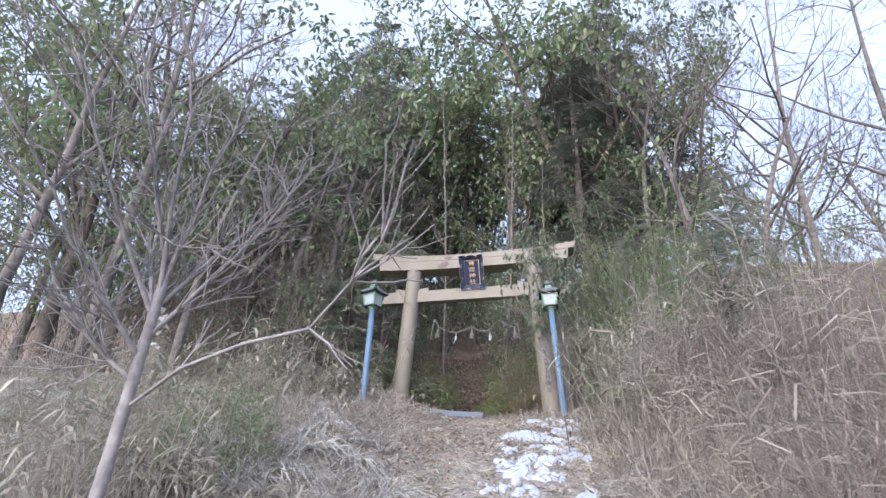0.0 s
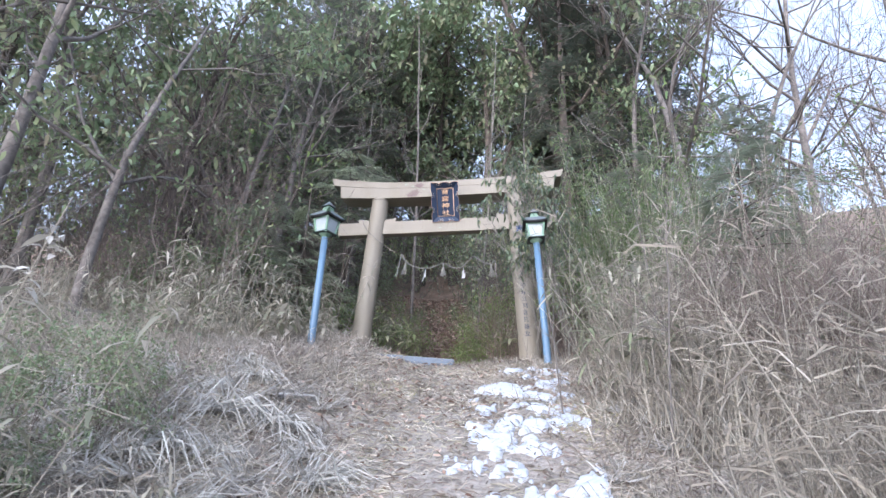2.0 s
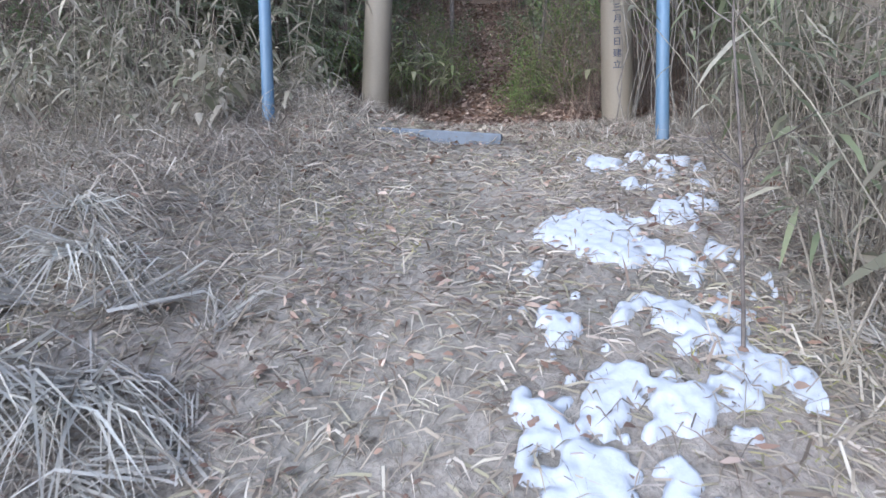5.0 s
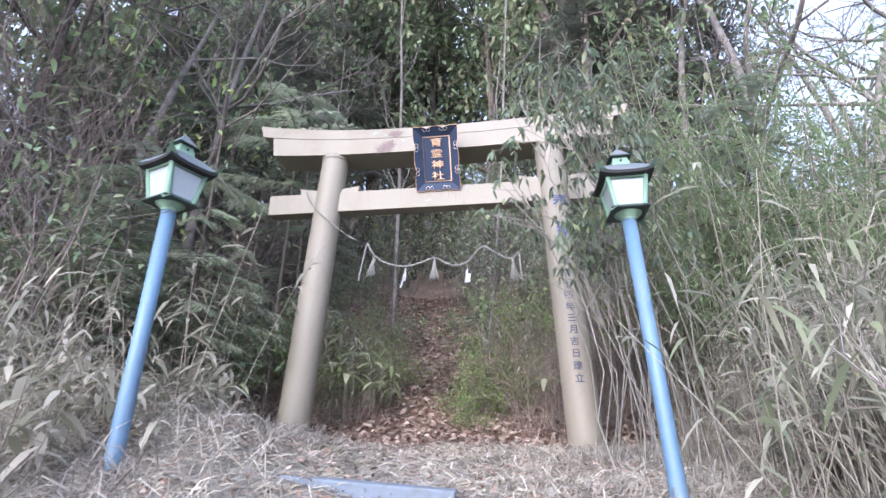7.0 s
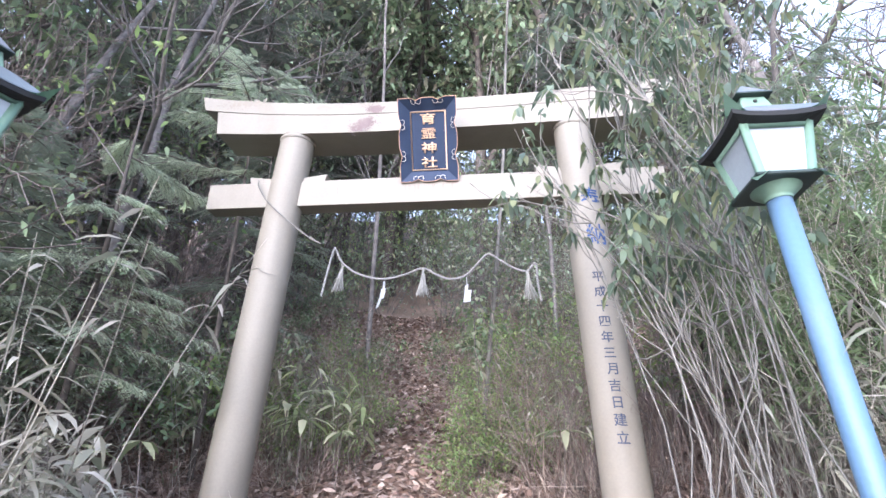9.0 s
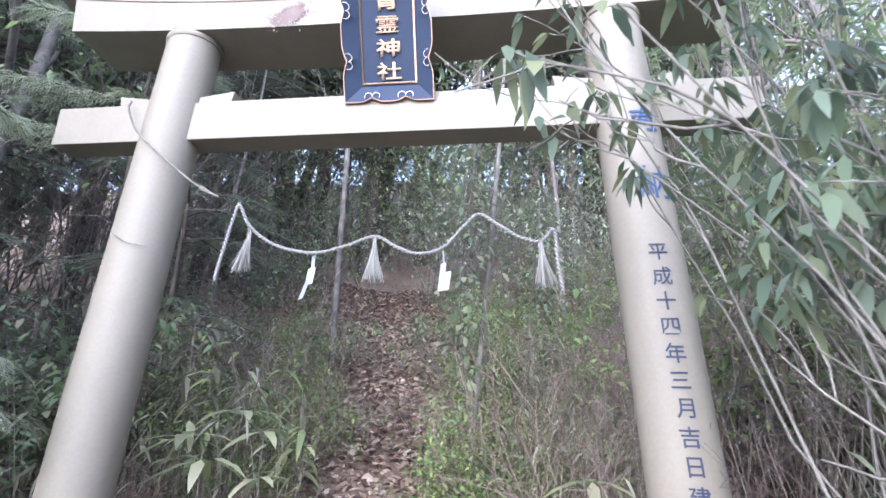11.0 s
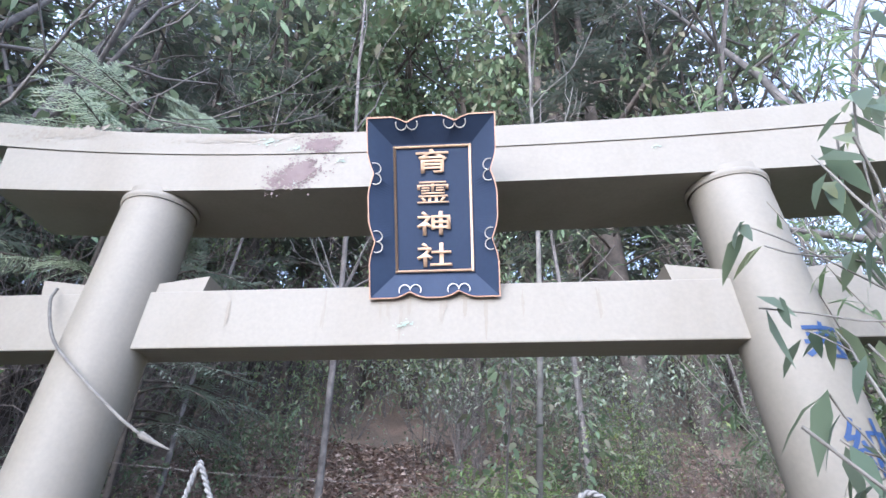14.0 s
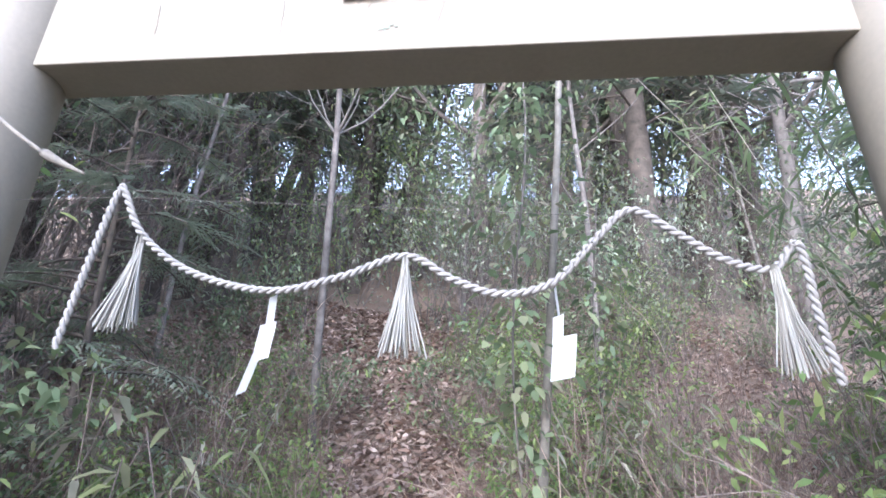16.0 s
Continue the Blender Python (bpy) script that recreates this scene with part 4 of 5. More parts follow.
cedar = kinds("cedar_tree", "tall dark cedar with ragged hanging boughs on the hillside", "tree", [tree_parts(s, "cedar", h, 0.17) for s, h in ((11, 10.0), (12, 12.0), (13, 8.5))], "woodland behind the gate")
oak = kinds("evergreen_oak", "evergreen broadleaf tree with dull green crown on the slope", "tree", [tree_parts(s, "oak", h, 0.13, l) for s, h, l in ((21, 8.0, (0.1, 0)), (22, 9.5, (-0.1, 0.1)), (23, 7.0, (0.05, -0.1)))], "woodland behind the gate")
bare = kinds("bare_tree", "leafless grey tree with fine winter branches", "tree", [tree_parts(s, "bare", h, 0.105, l) for s, h, l in ((31, 9.0, (0.05, 0.0)), (32, 10.5, (-0.12, 0.05)), (33, 8.0, (0.15, 0.0)), (34, 11.0, (-0.05, -0.05)))], "woodland behind the gate")
pale_pole = kinds("pale_slender_tree", "slender pale grey trunk with few bare twigs", "tree", [tree_parts(44, "pole", 9.5, 0.027, (0.015, 0), M_bark_pale)], "woodland behind the gate")
pole = kinds("slender_tree", "slender pale trunk with few bare twigs", "tree", [tree_parts(s, "pole", h, 0.042, l) for s, h, l in ((41, 8.5, (0.03, 0)), (42, 10.0, (-0.04, 0)), (43, 7.0, (0.08, 0.02)))], "woodland behind the gate")
fir = kinds("young_conifer", "young conifer with soft drooping green sprays", "tree", [tree_parts(s, "young_conifer", h, 0.035) for s, h in ((51, 3.4), (52, 4.6))])
bush = kinds("evergreen_bush", "dense evergreen bush on the hillside", "bush", [shrub_parts(s, h, w, M_ever, (0.095, 0.042), 9, 9) for s, h, w in ((61, 1.9, 0.7), (62, 2.5, 0.6), (63, 1.4, 0.9))], "undergrowth on the slope")
spring = kinds("green_bush", "loose bush with bright yellowish green leaves", "bush", [shrub_parts(s, h, w, M_light_leaf, (0.075, 0.036), 9, 9) for s, h, w in ((66, 1.3, 0.8), (67, 1.8, 0.7))], "undergrowth on the slope")
brush = kinds("dry_brush", "leafless tangle of thin brown twigs", "bush", [shrub_parts(s, h, w, None, stems=9, depth=3, min_r=0.0018, thick=0.0065) for s, h, w in ((71, 1.5, 0.8), (72, 2.2, 0.6), (73, 1.1, 1.0))], "undergrowth on the slope")
sasa = kinds("bamboo_grass", "clump of bamboo grass with pale edged green leaves", "bamboo grass", [bamboo_grass_parts(s, h, M_sasa, n) for s, h, n in ((81, 1.2, 18), (82, 1.5, 16), (83, 0.8, 16))], "bamboo grass beside the path")
sasa_dry = kinds("withered_bamboo_grass", "clump of withered straw coloured bamboo grass", "bamboo grass", [bamboo_grass_parts(s, h, M_sasa_dry, n) for s, h, n in ((86, 0.6, 18), (87, 1.0, 16), (88, 1.6, 14))], "bamboo grass beside the path")
reed = kinds("dry_grass_clump", "clump of tall straw coloured dead grass", "grass", [reed_parts(s, h, n) for s, h, n in ((91, 1.3, 66), (92, 1.7, 60), (93, 0.9, 70), (94, 2.0, 54))], "dead grass on the bank")

# ---- woodland ----
pr = np.random.default_rng(101)


def scatter(kind, n, x0, x1, y0, y1, smin, smax, keep=None, gap=0.0, sink=0.05, tilt=0.0):
    done, i = [], 0
    for _ in range(n * 12):
        if len(done) >= n:
            break
        x, y = pr.uniform(x0, x1), pr.uniform(y0, y1)
        if keep and not keep(x, y):
            continue
        if gap and any((x - a) ** 2 + (y - c) ** 2 < gap * gap for a, c in done):
            continue
        placed(kind, i, x, y, pr.uniform(0, 6.28), pr.uniform(smin, smax), sink, (pr.normal() * tilt, pr.normal() * tilt))
        done.append((x, y))
        i += 1


def off_path(x, y, w=0.6):
    return abs(x - float(path_x(y))) > w


thicket = kinds("hillside_thicket", "tall loose thicket of twigs and dull green leaves", "bush", [shrub_parts(s, h, w, m, lf, 8, 7, M_bark) for s, h, w, m, lf in ((76, 4.2, 0.45, M_ever, (0.13, 0.055)), (77, 3.4, 0.6, M_conifer, (0.12, 0.05)), (78, 5.0, 0.4, M_ever, (0.12, 0.05)), (79, 3.8, 0.5, M_light_leaf, (0.1, 0.04)))], "undergrowth on the slope")
scatter(cedar, 9, -12, 4, 8, 16, 1.1, 1.55, lambda x, y: abs(x + 1.2) > 1.3, 1.8)
scatter(cedar, 4, -14, -5, 3, 9, 0.9, 1.2, None, 2)
for i, (x, y, k) in enumerate(((2.6, 6.8, 1.35), (4.2, 8.5, 1.4), (1.4, 10.5, 1.3), (-4.4, 7.0, 1.2))):
    placed(cedar, i, x, y, i * 1.7, k)
for i, (x, y, k) in enumerate(((-6.2, 9.5, 1.5), (-3.0, 11.0, 1.55), (3.4, 11.5, 1.5), (5.6, 10.0, 1.3), (-9.0, 8.0, 1.4))):
    placed(cedar, i + 1, x, y, i * 2.3, k)
for i, (x, y, k) in enumerate(((-5.5, 7.6, 1.7), (3.1, 9.0, 1.8), (5.2, 8.6, 1.6))):
    placed(oak, i, x, y, i * 1.4, k)
scatter(oak, 12, -12, 5, 5.5, 16, 1.0, 1.5, lambda x, y: off_path(x, y, 1.2), 1.8)
scatter(oak, 9, -12, -5.2, -4.5, 4, 0.9, 1.25, None, 1.5)
scatter(oak, 6, -7, 6, 8.5, 14, 1.5, 1.9, None, 1.8)
scatter(bare, 10, -15, 3, 6, 22, 1.0, 1.4, lambda x, y: off_path(x, y, 0.8), 1.6)
scatter(bare, 12, 4.5, 18, 3, 20, 0.8, 1.25, None, 1.6)
scatter(bare, 16, -12, -3.6, -5.5, 4, 0.65, 1.1, None, 1.0)
scatter(pole, 16, -7, 7, 5.5, 15, 0.8, 1.3, lambda x, y: off_path(x, y, 0.7), 0.6)
scatter(thicket, 32, -7, 7, 4.5, 11, 0.55, 1.1, lambda x, y: off_path(x, y, 0.45) or y > 6.5, 0.55)
scatter(thicket, 36, -13, 13, 9, 22, 1.1, 1.6, None, 0.9)
scatter(thicket, 24, -10, -3.4, -4.5, 4, 0.7, 1.25, lambda x, y: x < -4.6 or y > 2.2, 0.7)
scatter(thicket, 8, 4.5, 12, -1, 5, 0.7, 1.0, None, 1.0)

# trunks that stand out
for i, x, y, turn, k in ((1, -1.47, 3.82, 0.2, 1.05), (2, 1.5, 5.2, 2.0, 1.2), (0, -3.4, 4.2, 2.7, 0.9)):
    placed(pole, i, x, y, turn, k)
placed(pale_pole, 0, 0.33, 1.42, 0.3, 1.0)
for i, x, y, turn, k in ((0, 5.4, 4.2, 0.0, 1.35), (2, 6.3, 3.6, 0.8, 1.2), (3, 8.0, 4.4, 2.0, 1.2), (1, 10.8, 3.4, 0.2, 1.4), (0, 4.6, 6.5, 3.0, 1.2)):
    placed(bare, i, x, y, turn, k)


def climber(x, y, z0, z1, seed):
    """Leaves of a climbing plant round a thin trunk."""
    r = np.random.default_rng(seed)
    ob = thing("climbing_vine", "dark green climbing leaves round a slender trunk", "vine", pose(x, y, on_ground(x, y)))
    st, s = Soup(), Soup()
    t = np.linspace(-0.05, z1 - on_ground(x, y), 30)
    st.tube(np.stack([0.05 * np.cos(2.2 * t), 0.05 * np.sin(2.2 * t), t], 1), 0.006, 5)
    n = 330
    z = r.uniform(z0, z1, n) - on_ground(x, y)
    a, rad = r.uniform(0, 6.28, n), np.abs(r.normal(size=n)) * 0.13 * (1.2 + 0.6 * np.sin(4 * z)) + 0.04
    s.leaves(np.stack([rad * np.cos(a), rad * np.sin(a), z], 1), np.stack([np.cos(a), np.sin(a), r.uniform(-0.9, 0.2, n)], 1) + r.normal(size=(n, 3)) * 0.3, np.tile((0, 0, 1.0), (n, 1)) + r.normal(size=(n, 3)) * 0.3, r.uniform(0.05, 0.1, n), r.uniform(0.03, 0.055, n), 0.3)
    part("stem", st.mesh("stem", M_bark, True), ob)
    tagged(part("leaves", s.mesh("leaves", M_ever), ob), kind="stuff")


climber(0.33, 1.42, 1.0, 3.5, 611)
climber(0.95, 2.6, 1.2, 3.2, 612)
fx = [(-2.7, -1.3, 2.2, 0.75), (-2.7, 2.3, 2.4, 1.0), (-3.6, -0.6, 3.1, 0.9), (-4.2, 1.2, 4.0, 1.1), (2.6, 1.7, 5.0, 0.9), (3.3, 0.2, 0.9, 0.85)]
for i, (x, y, turn, k) in enumerate(fx):
    placed(fir, i, x, y, turn, k)


def feathery_conifer(x, y, height, aims, seed):
    """A young conifer whose flat feathery boughs reach out to the given places."""
    r = np.random.default_rng(seed)
    base = np.array((x, y, on_ground(x, y)))
    ob = thing("young_conifer", "young conifer with soft drooping green sprays", "tree", pose(*base))
    s, tr, tr0 = Soup(), Soup(), Soup()
    tr0.tube([(0, 0, -0.2), (0.03, 0, height * 0.5), (0, 0.04, height)], [0.03, 0.02, 0.006], 10)
    for aim in aims:
        g = np.array(aim) - base
        q = np.array((0, 0, max(0.3, g[2] + 0.18)))
        ln = np.linalg.norm(g - q)
        t = np.linspace(0, 1, 9)[:, None]
        bp = q + (g - q) * t + np.array((0, 0, 0.5)) * ln * 0.3 * t * (1 - t)
        tr.tube(bp, np.linspace(0.008, 0.002, 9), 4)
        d0 = unit(g - q)
        sd = unit(np.cross(d0, (0, 0, 1.0)))
        for k in range(30):
            u = 0.15 + 0.85 * k / 29
            c = np.array([np.interp(u, t[:, 0], bp[:, j]) for j in range(3)])
            sg = 1 if k % 2 else -1
            d1 = unit(d0 * 0.75 + sd * sg * 0.8 + r.normal(size=3) * 0.12 + (0, 0, -0.12))
            l1 = ln * (0.42 - 0.3 * u) * r.uniform(0.7, 1.15) + 0.06
            m = 12
            uu = np.linspace(0.05, 1, m)[:, None]
            rib = c + d1 * l1 * uu + np.array((0, 0, -0.28)) * l1 * uu ** 2
            tr.tube(rib[::3], 0.0015, 3)
            w = unit(np.cross(d1, (0.1, 0.2, 1.0)))
            for side in (-1, 1):
                s.blades(rib, d1 * 0.9 + w * side * 0.7 + r.normal(size=(m, 3)) * 0.15 + (0, 0, -0.1), (0.075 - 0.04 * uu[:, 0]) * r.uniform(0.7, 1.2, m), 0.0065, 0.5, side=np.tile((0, 0, 1.0), (m, 1)))
    part("trunk", tr0.mesh("trunk", M_bark_dark, True), ob)
    tagged(part("bough_frame", tr.mesh("bough_frame", M_bark_dark), ob), kind="stuff")
    tagged(part("crown", s.mesh("crown", M_feather), ob), "soft flat sprays of grey green needles", kind="stuff")


feathery_conifer(-2.35, -0.72, 3.3, [(-1.52, -0.48, 1.22), (-1.48, -0.5, 1.0), (-1.72, -0.62, 1.5), (-1.75, -0.75, 0.85), (-1.85, -0.62, 1.85), (-1.95, -0.8, 2.15), (-1.6, -0.75, 1.35), (-2.2, -1.35, 1.6), (-2.5, -1.4, 1.3), (-2.9, -1.0, 1.7), (-1.95, -1.1, 1.15), (-2.0, -0.3, 2.5), (-2.6, -0.5, 2.7), (-1.85, -0.95, 1.65), (-2.1, -1.2, 2.0)], 601)
feathery_conifer(-2.2, 0.75, 4.6, [(-1.5, 0.2, 3.75), (-1.7, 0.0, 3.6), (-1.2, 0.4, 3.9), (-1.9, -0.1, 3.9), (-1.5, 0.5, 4.2), (-2.6, 0.1, 3.7), (-2.9, 0.3, 4.1), (-2.2, 0.0, 4.4), (-1.8, 0.9, 4.6), (-2.7, 0.0, 3.1), (-2.4, -0.1, 2.7), (-1.9, 0.3, 3.1)], 602)
# undergrowth on the slope behind the gate and to its sides
clear = lambda x, y: off_path(x, y, 0.8 if y < 4 else 0.6 if y < 6 else 0.2)
scatter(bush, 15, -5, 5, 0.9, 7, 0.35, 0.75, clear, 0.5)
scatter(bush, 10, -6, -2.3, -2.0, 2, 0.7, 1.1, None, 0.6)
scatter(bush, 6, 2.6, 6, -1, 3, 0.6, 1.0, None, 0.7)
scatter(brush, 20, -6, 6, 0.8, 8, 0.6, 1.1, clear, 0.4)
scatter(brush, 12, 1.0, 4.5, 0.5, 3.5, 0.6, 1.0, None, 0.3)
scatter(brush, 16, -7, -2.4, -3, 2, 0.9, 1.6, None, 0.45)
vine_tangle = kinds("bare_thicket", "tall leafless thicket of greyish brown twigs", "bush", [shrub_parts(s, h, w, None, None, stems=12, depth=3, twig_mat=M_twig_brown, min_r=0.003) for s, h, w in ((181, 3.6, 0.4), (182, 4.4, 0.35))], "undergrowth on the slope")
scatter(vine_tangle, 12, -8, -4.0, -1.5, 4.5, 0.9, 1.4, None, 0.7)
for i, (x, y, k) in enumerate(((-1.35, 1.3, 0.45), (-1.75, 1.7, 0.55), (-2.1, 2.4, 0.6), (-1.6, 2.9, 0.5), (0.28, 1.08, 0.55))):
    placed(spring, i, x, y, 0.8 + i * 1.7, k)
scatter(thicket, 7, -4, 4.5, 4.2, 7.5, 0.4, 0.7, lambda x, y: off_path(x, y, 0.9), 0.8)
scatter(spring, 15, -3, 2.8, 0.8, 6.5, 0.45, 0.95, clear, 0.3)
red_brush = kinds("withered_brush", "leafless tangle of reddish brown withered stems", "bush", [shrub_parts(s, h, w, None, None, stems=16, depth=2, twig_mat=M_dry_stem, min_r=0.0022, thick=0.006) for s, h, w in ((171, 1.1, 0.9), (172, 1.5, 0.7), (173, 0.8, 1.1))], "undergrowth on the slope")
scatter(red_brush, 48, -3.6, 3.4, 0.7, 5.2, 0.5, 0.95, lambda x, y: off_path(x, y, 0.55), 0.32, 0.05, 0.15)
scatter(red_brush, 12, -2.6, -0.95, 0.8, 3.0, 0.45, 0.75, lambda x, y: off_path(x, y, 0.6), 0.3, 0.05, 0.2)
scatter(red_brush, 16, 0.75, 2.6, 0.6, 3.2, 0.6, 1.0, None, 0.25, 0.05, 0.2)
for i, (x, y, k) in enumerate(((0.5, 2.4, 0.6), (0.7, 3.0, 0.65), (0.35, 3.6, 0.6), (0.95, 2.2, 0.5), (0.6, 4.2, 0.7), (0.45, 1.05, 0.5), (0.62, 1.2, 0.55), (0.38, 1.6, 0.45), (0.75, 1.7, 0.6), (-1.05, 1.9, 0.55), (-1.35, 2.5, 0.6), (-0.85, 1.35, 0.4), (0.3, 0.75, 0.35))):
    placed(spring, i, x, y, i * 1.3, k)
scatter(reed, 5, 1.2, 2.7, 0.5, 3.2, 0.35, 0.6, None, 0.25, 0.03, 0.1)
scatter(sasa, 16, -4.5, -2.2, -2.6, 0.2, 0.5, 0.85, None, 0.28)
scatter(sasa, 14, -2.2, 2.0, 0.4, 2.5, 0.5, 0.9, lambda x, y: off_path(x, y, 0.8), 0.3)
scatter(sasa_dry, 30, -5, -1.2, -3.3, -1.2, 0.6, 1.0, None, 0.22)
scatter(sasa_dry, 14, -7, -1.6, -5.5, -3.0, 0.5, 0.9, None, 0.35)

# the bank of tall grass and bamboo grass beside the path
bank = lambda x, y: x > (2.35 if y > -5.5 else 2.45 if y > -7 else 2.75) + 0.1 * math.sin(3 * y)
scatter(reed, 70, 1.9, 4.6, -8.6, -0.6, 0.7, 1.0, bank, 0.2, 0.05, 0.06)
scatter(reed, 14, 4.5, 9, -6, 0, 0.9, 1.2, None, 0.5)
scatter(sasa_dry, 12, 1.9, 4.0, -5.5, -0.8, 0.8, 1.15, bank, 0.22)
scatter(sasa, 30, 2.0, 4.5, -4.5, 0.2, 0.8, 1.1, bank, 0.22)
bamboo = kinds("bamboo_clump", "tall clump of thin bamboo with fine green leaves", "bamboo", [bamboo_grass_parts(s, h, M_bamboo, 36, (0.14, 0.018), (34, 52)) for s, h in ((96, 3.0), (97, 3.8))], "bamboo beside the gate")
for i, (x, y, k) in enumerate(((2.7, -0.6, 0.85), (3.3, -1.1, 0.9), (3.9, -0.3, 1.0), (2.9, 0.4, 1.0), (4.5, -1.2, 0.95), (3.6, 0.9, 1.0), (5.2, 0.0, 1.1), (2.55, 0.8, 1.2), (3.15, 0.45, 1.25), (3.75, 0.75, 1.3), (4.35, 0.4, 1.15), (3.0, 1.2, 1.3))):
    placed(bamboo, i, x, y, i * 1.1, k)
scatter(brush, 14, 3.3, 5, -8.5, -0.5, 0.6, 0.85, bank, 0.4)
grey_brush = kinds("bank_brush", "fine leafless brush of greyish brown twigs on the bank", "bush", [shrub_parts(s, h, w, None, None, stems=18, depth=3, twig_mat=M_twig_brown, min_r=0.0015, thick=0.0045) for s, h, w in ((191, 1.0, 0.4), (192, 1.3, 0.35))], "dead grass on the bank")
scatter(grey_brush, 12, 2.8, 4.0, -8.0, -2.2, 0.75, 1.05, None, 0.32, 0.05, 0.05)
scatter(fir, 3, 3.6, 5.5, -3.5, 0, 0.7, 0.9, None, 1.0)
# the low bank on the other side
scatter(reed, 24, 2.15, 3.2, -9.8, -5.4, 0.35, 0.55, lambda x, y: x > float(path_x(y)) + 0.85, 0.16, 0.04, 0.12)
scatter(brush, 10, 3.7, 4.9, -8.8, -5.5, 0.75, 1.0, None, 0.35)
scatter(sasa_dry, 16, -1.6, 0.75, -8.4, -6.6, 0.5, 0.9, lambda x, y: x < float(path_x(y)) - 0.85, 0.2)
scatter(reed, 16, -2.0, 0.6, -8.6, -6.6, 0.4, 0.6, lambda x, y: x < float(path_x(y)) - 0.95, 0.2, 0.05, 0.12)
scatter(reed, 22, -5, -0.5, -8.2, -4.2, 0.4, 0.6, lambda x, y: x < float(path_x(y)) - 1.2, 0.3, 0.05, 0.1)
for i, (x, y, k) in enumerate(((-0.55, -6.15, 0.24), (-0.85, -6.05, 0.26), (-0.68, -6.5, 0.25), (-0.62, -6.8, 0.24), (-1.05, -6.3, 0.3), (-1.35, -6.0, 0.28), (-1.0, -6.75, 0.3), (-0.75, -5.75, 0.2))):
    placed(bush, i, x, y, i * 1.9, k, 0.08)
scatter(bush, 6, -2.8, -0.9, -6.6, -5, 0.2, 0.3, None, 0.3, 0.1)


# ---- the evergreen shrub that reaches over the gate's pillar ----
def drooping_shrub():
    r = np.random.default_rng(207)
    base = np.array((1.78, -1.5, on_ground(1.78, -1.5)))
    ob = thing("drooping_shrub", "tall shrub with pale twigs and drooping leaves beside a pillar", "shrub", pose(*base))
    br, tips = [], []
    goals = [(0.88, -0.98, 2.14), (0.98, -0.9, 2.34), (1.06, -0.75, 2.02)]
    while len(goals) < 23:
        g = (r.uniform(0.62, 2.0), r.uniform(-1.95, -0.75), r.uniform(1.75, 2.75))
        if g[0] > 0.42 + 0.66 * (g[1] + 1.96):
            goals.append(g)
    for i, g in enumerate(goals):
        goal = np.array(g) - base
        b = np.array((r.normal() * 0.3, r.normal() * 0.25, -0.1))
        t = np.linspace(0, 1, 7)[:, None]
        p = b + (goal - b) * t + np.array((0.3 if g[0] < 1.4 else 0.05, 0, 0.05)) * (t * (1 - t)) * 2 + r.normal(size=(7, 3)) * 0.045
        br.append((p, np.linspace(0.0056, 0.0026, 7), 3))
        tips.append((p[-1], unit(p[-1] - p[-2])))
        for k in range(2 if i < 3 else 7):
            j = r.integers(4 if i < 3 else 3, 7)
            d = unit(p[min(j + 1, 6)] - p[j - 1])
            grow(r, p[j], d + r.normal(size=3) * 0.5 + (-0.05, -0.05, 0.15), r.uniform(0.2, 0.3) if i < 3 else r.uniform(0.3, 0.6), 0.005, 1, br, tips, 0.5, 0.2, (1, 2) if i < 3 else (1, 3), 0.6, 5, 0.15)
    part("twig_frame", tubes_of(br, (4, 4, 5, 6), 0.0022).mesh("twig_frame", M_bark_pale, True), ob, "pale grey bare twigs")
    s = Soup()
    for q, d in tips:
        w = q + base
        if w[2] < 1.3 or (w[1] < -1.2 and w[0] < 0.4 + 0.7 * (w[1] + 1.96)):
            continue
        n = r.integers(3, 7) if q[0] + base[0] > 1.0 or q[1] + base[1] < -1.5 else r.integers(2, 4)
        a = r.uniform(0, 6.28, n)
        dirs = np.stack([np.cos(a) * 0.6, np.sin(a) * 0.6, r.uniform(-1.3, -0.35, n)], 1) + d * 0.2
        s.leaves(np.tile(q, (n, 1)) + r.normal(size=(n, 3)) * 0.012, dirs, np.tile((0, 0, 1.0), (n, 1)) + r.normal(size=(n, 3)) * 0.2, r.uniform(0.065, 0.11, n), r.uniform(0.022, 0.038, n), r.uniform(0.1, 0.4, n), 0.2)
    part("leaves", s.mesh("leaves", M_rhodo), ob, "drooping leathery green leaves")
    return ob


drooping_shrub()


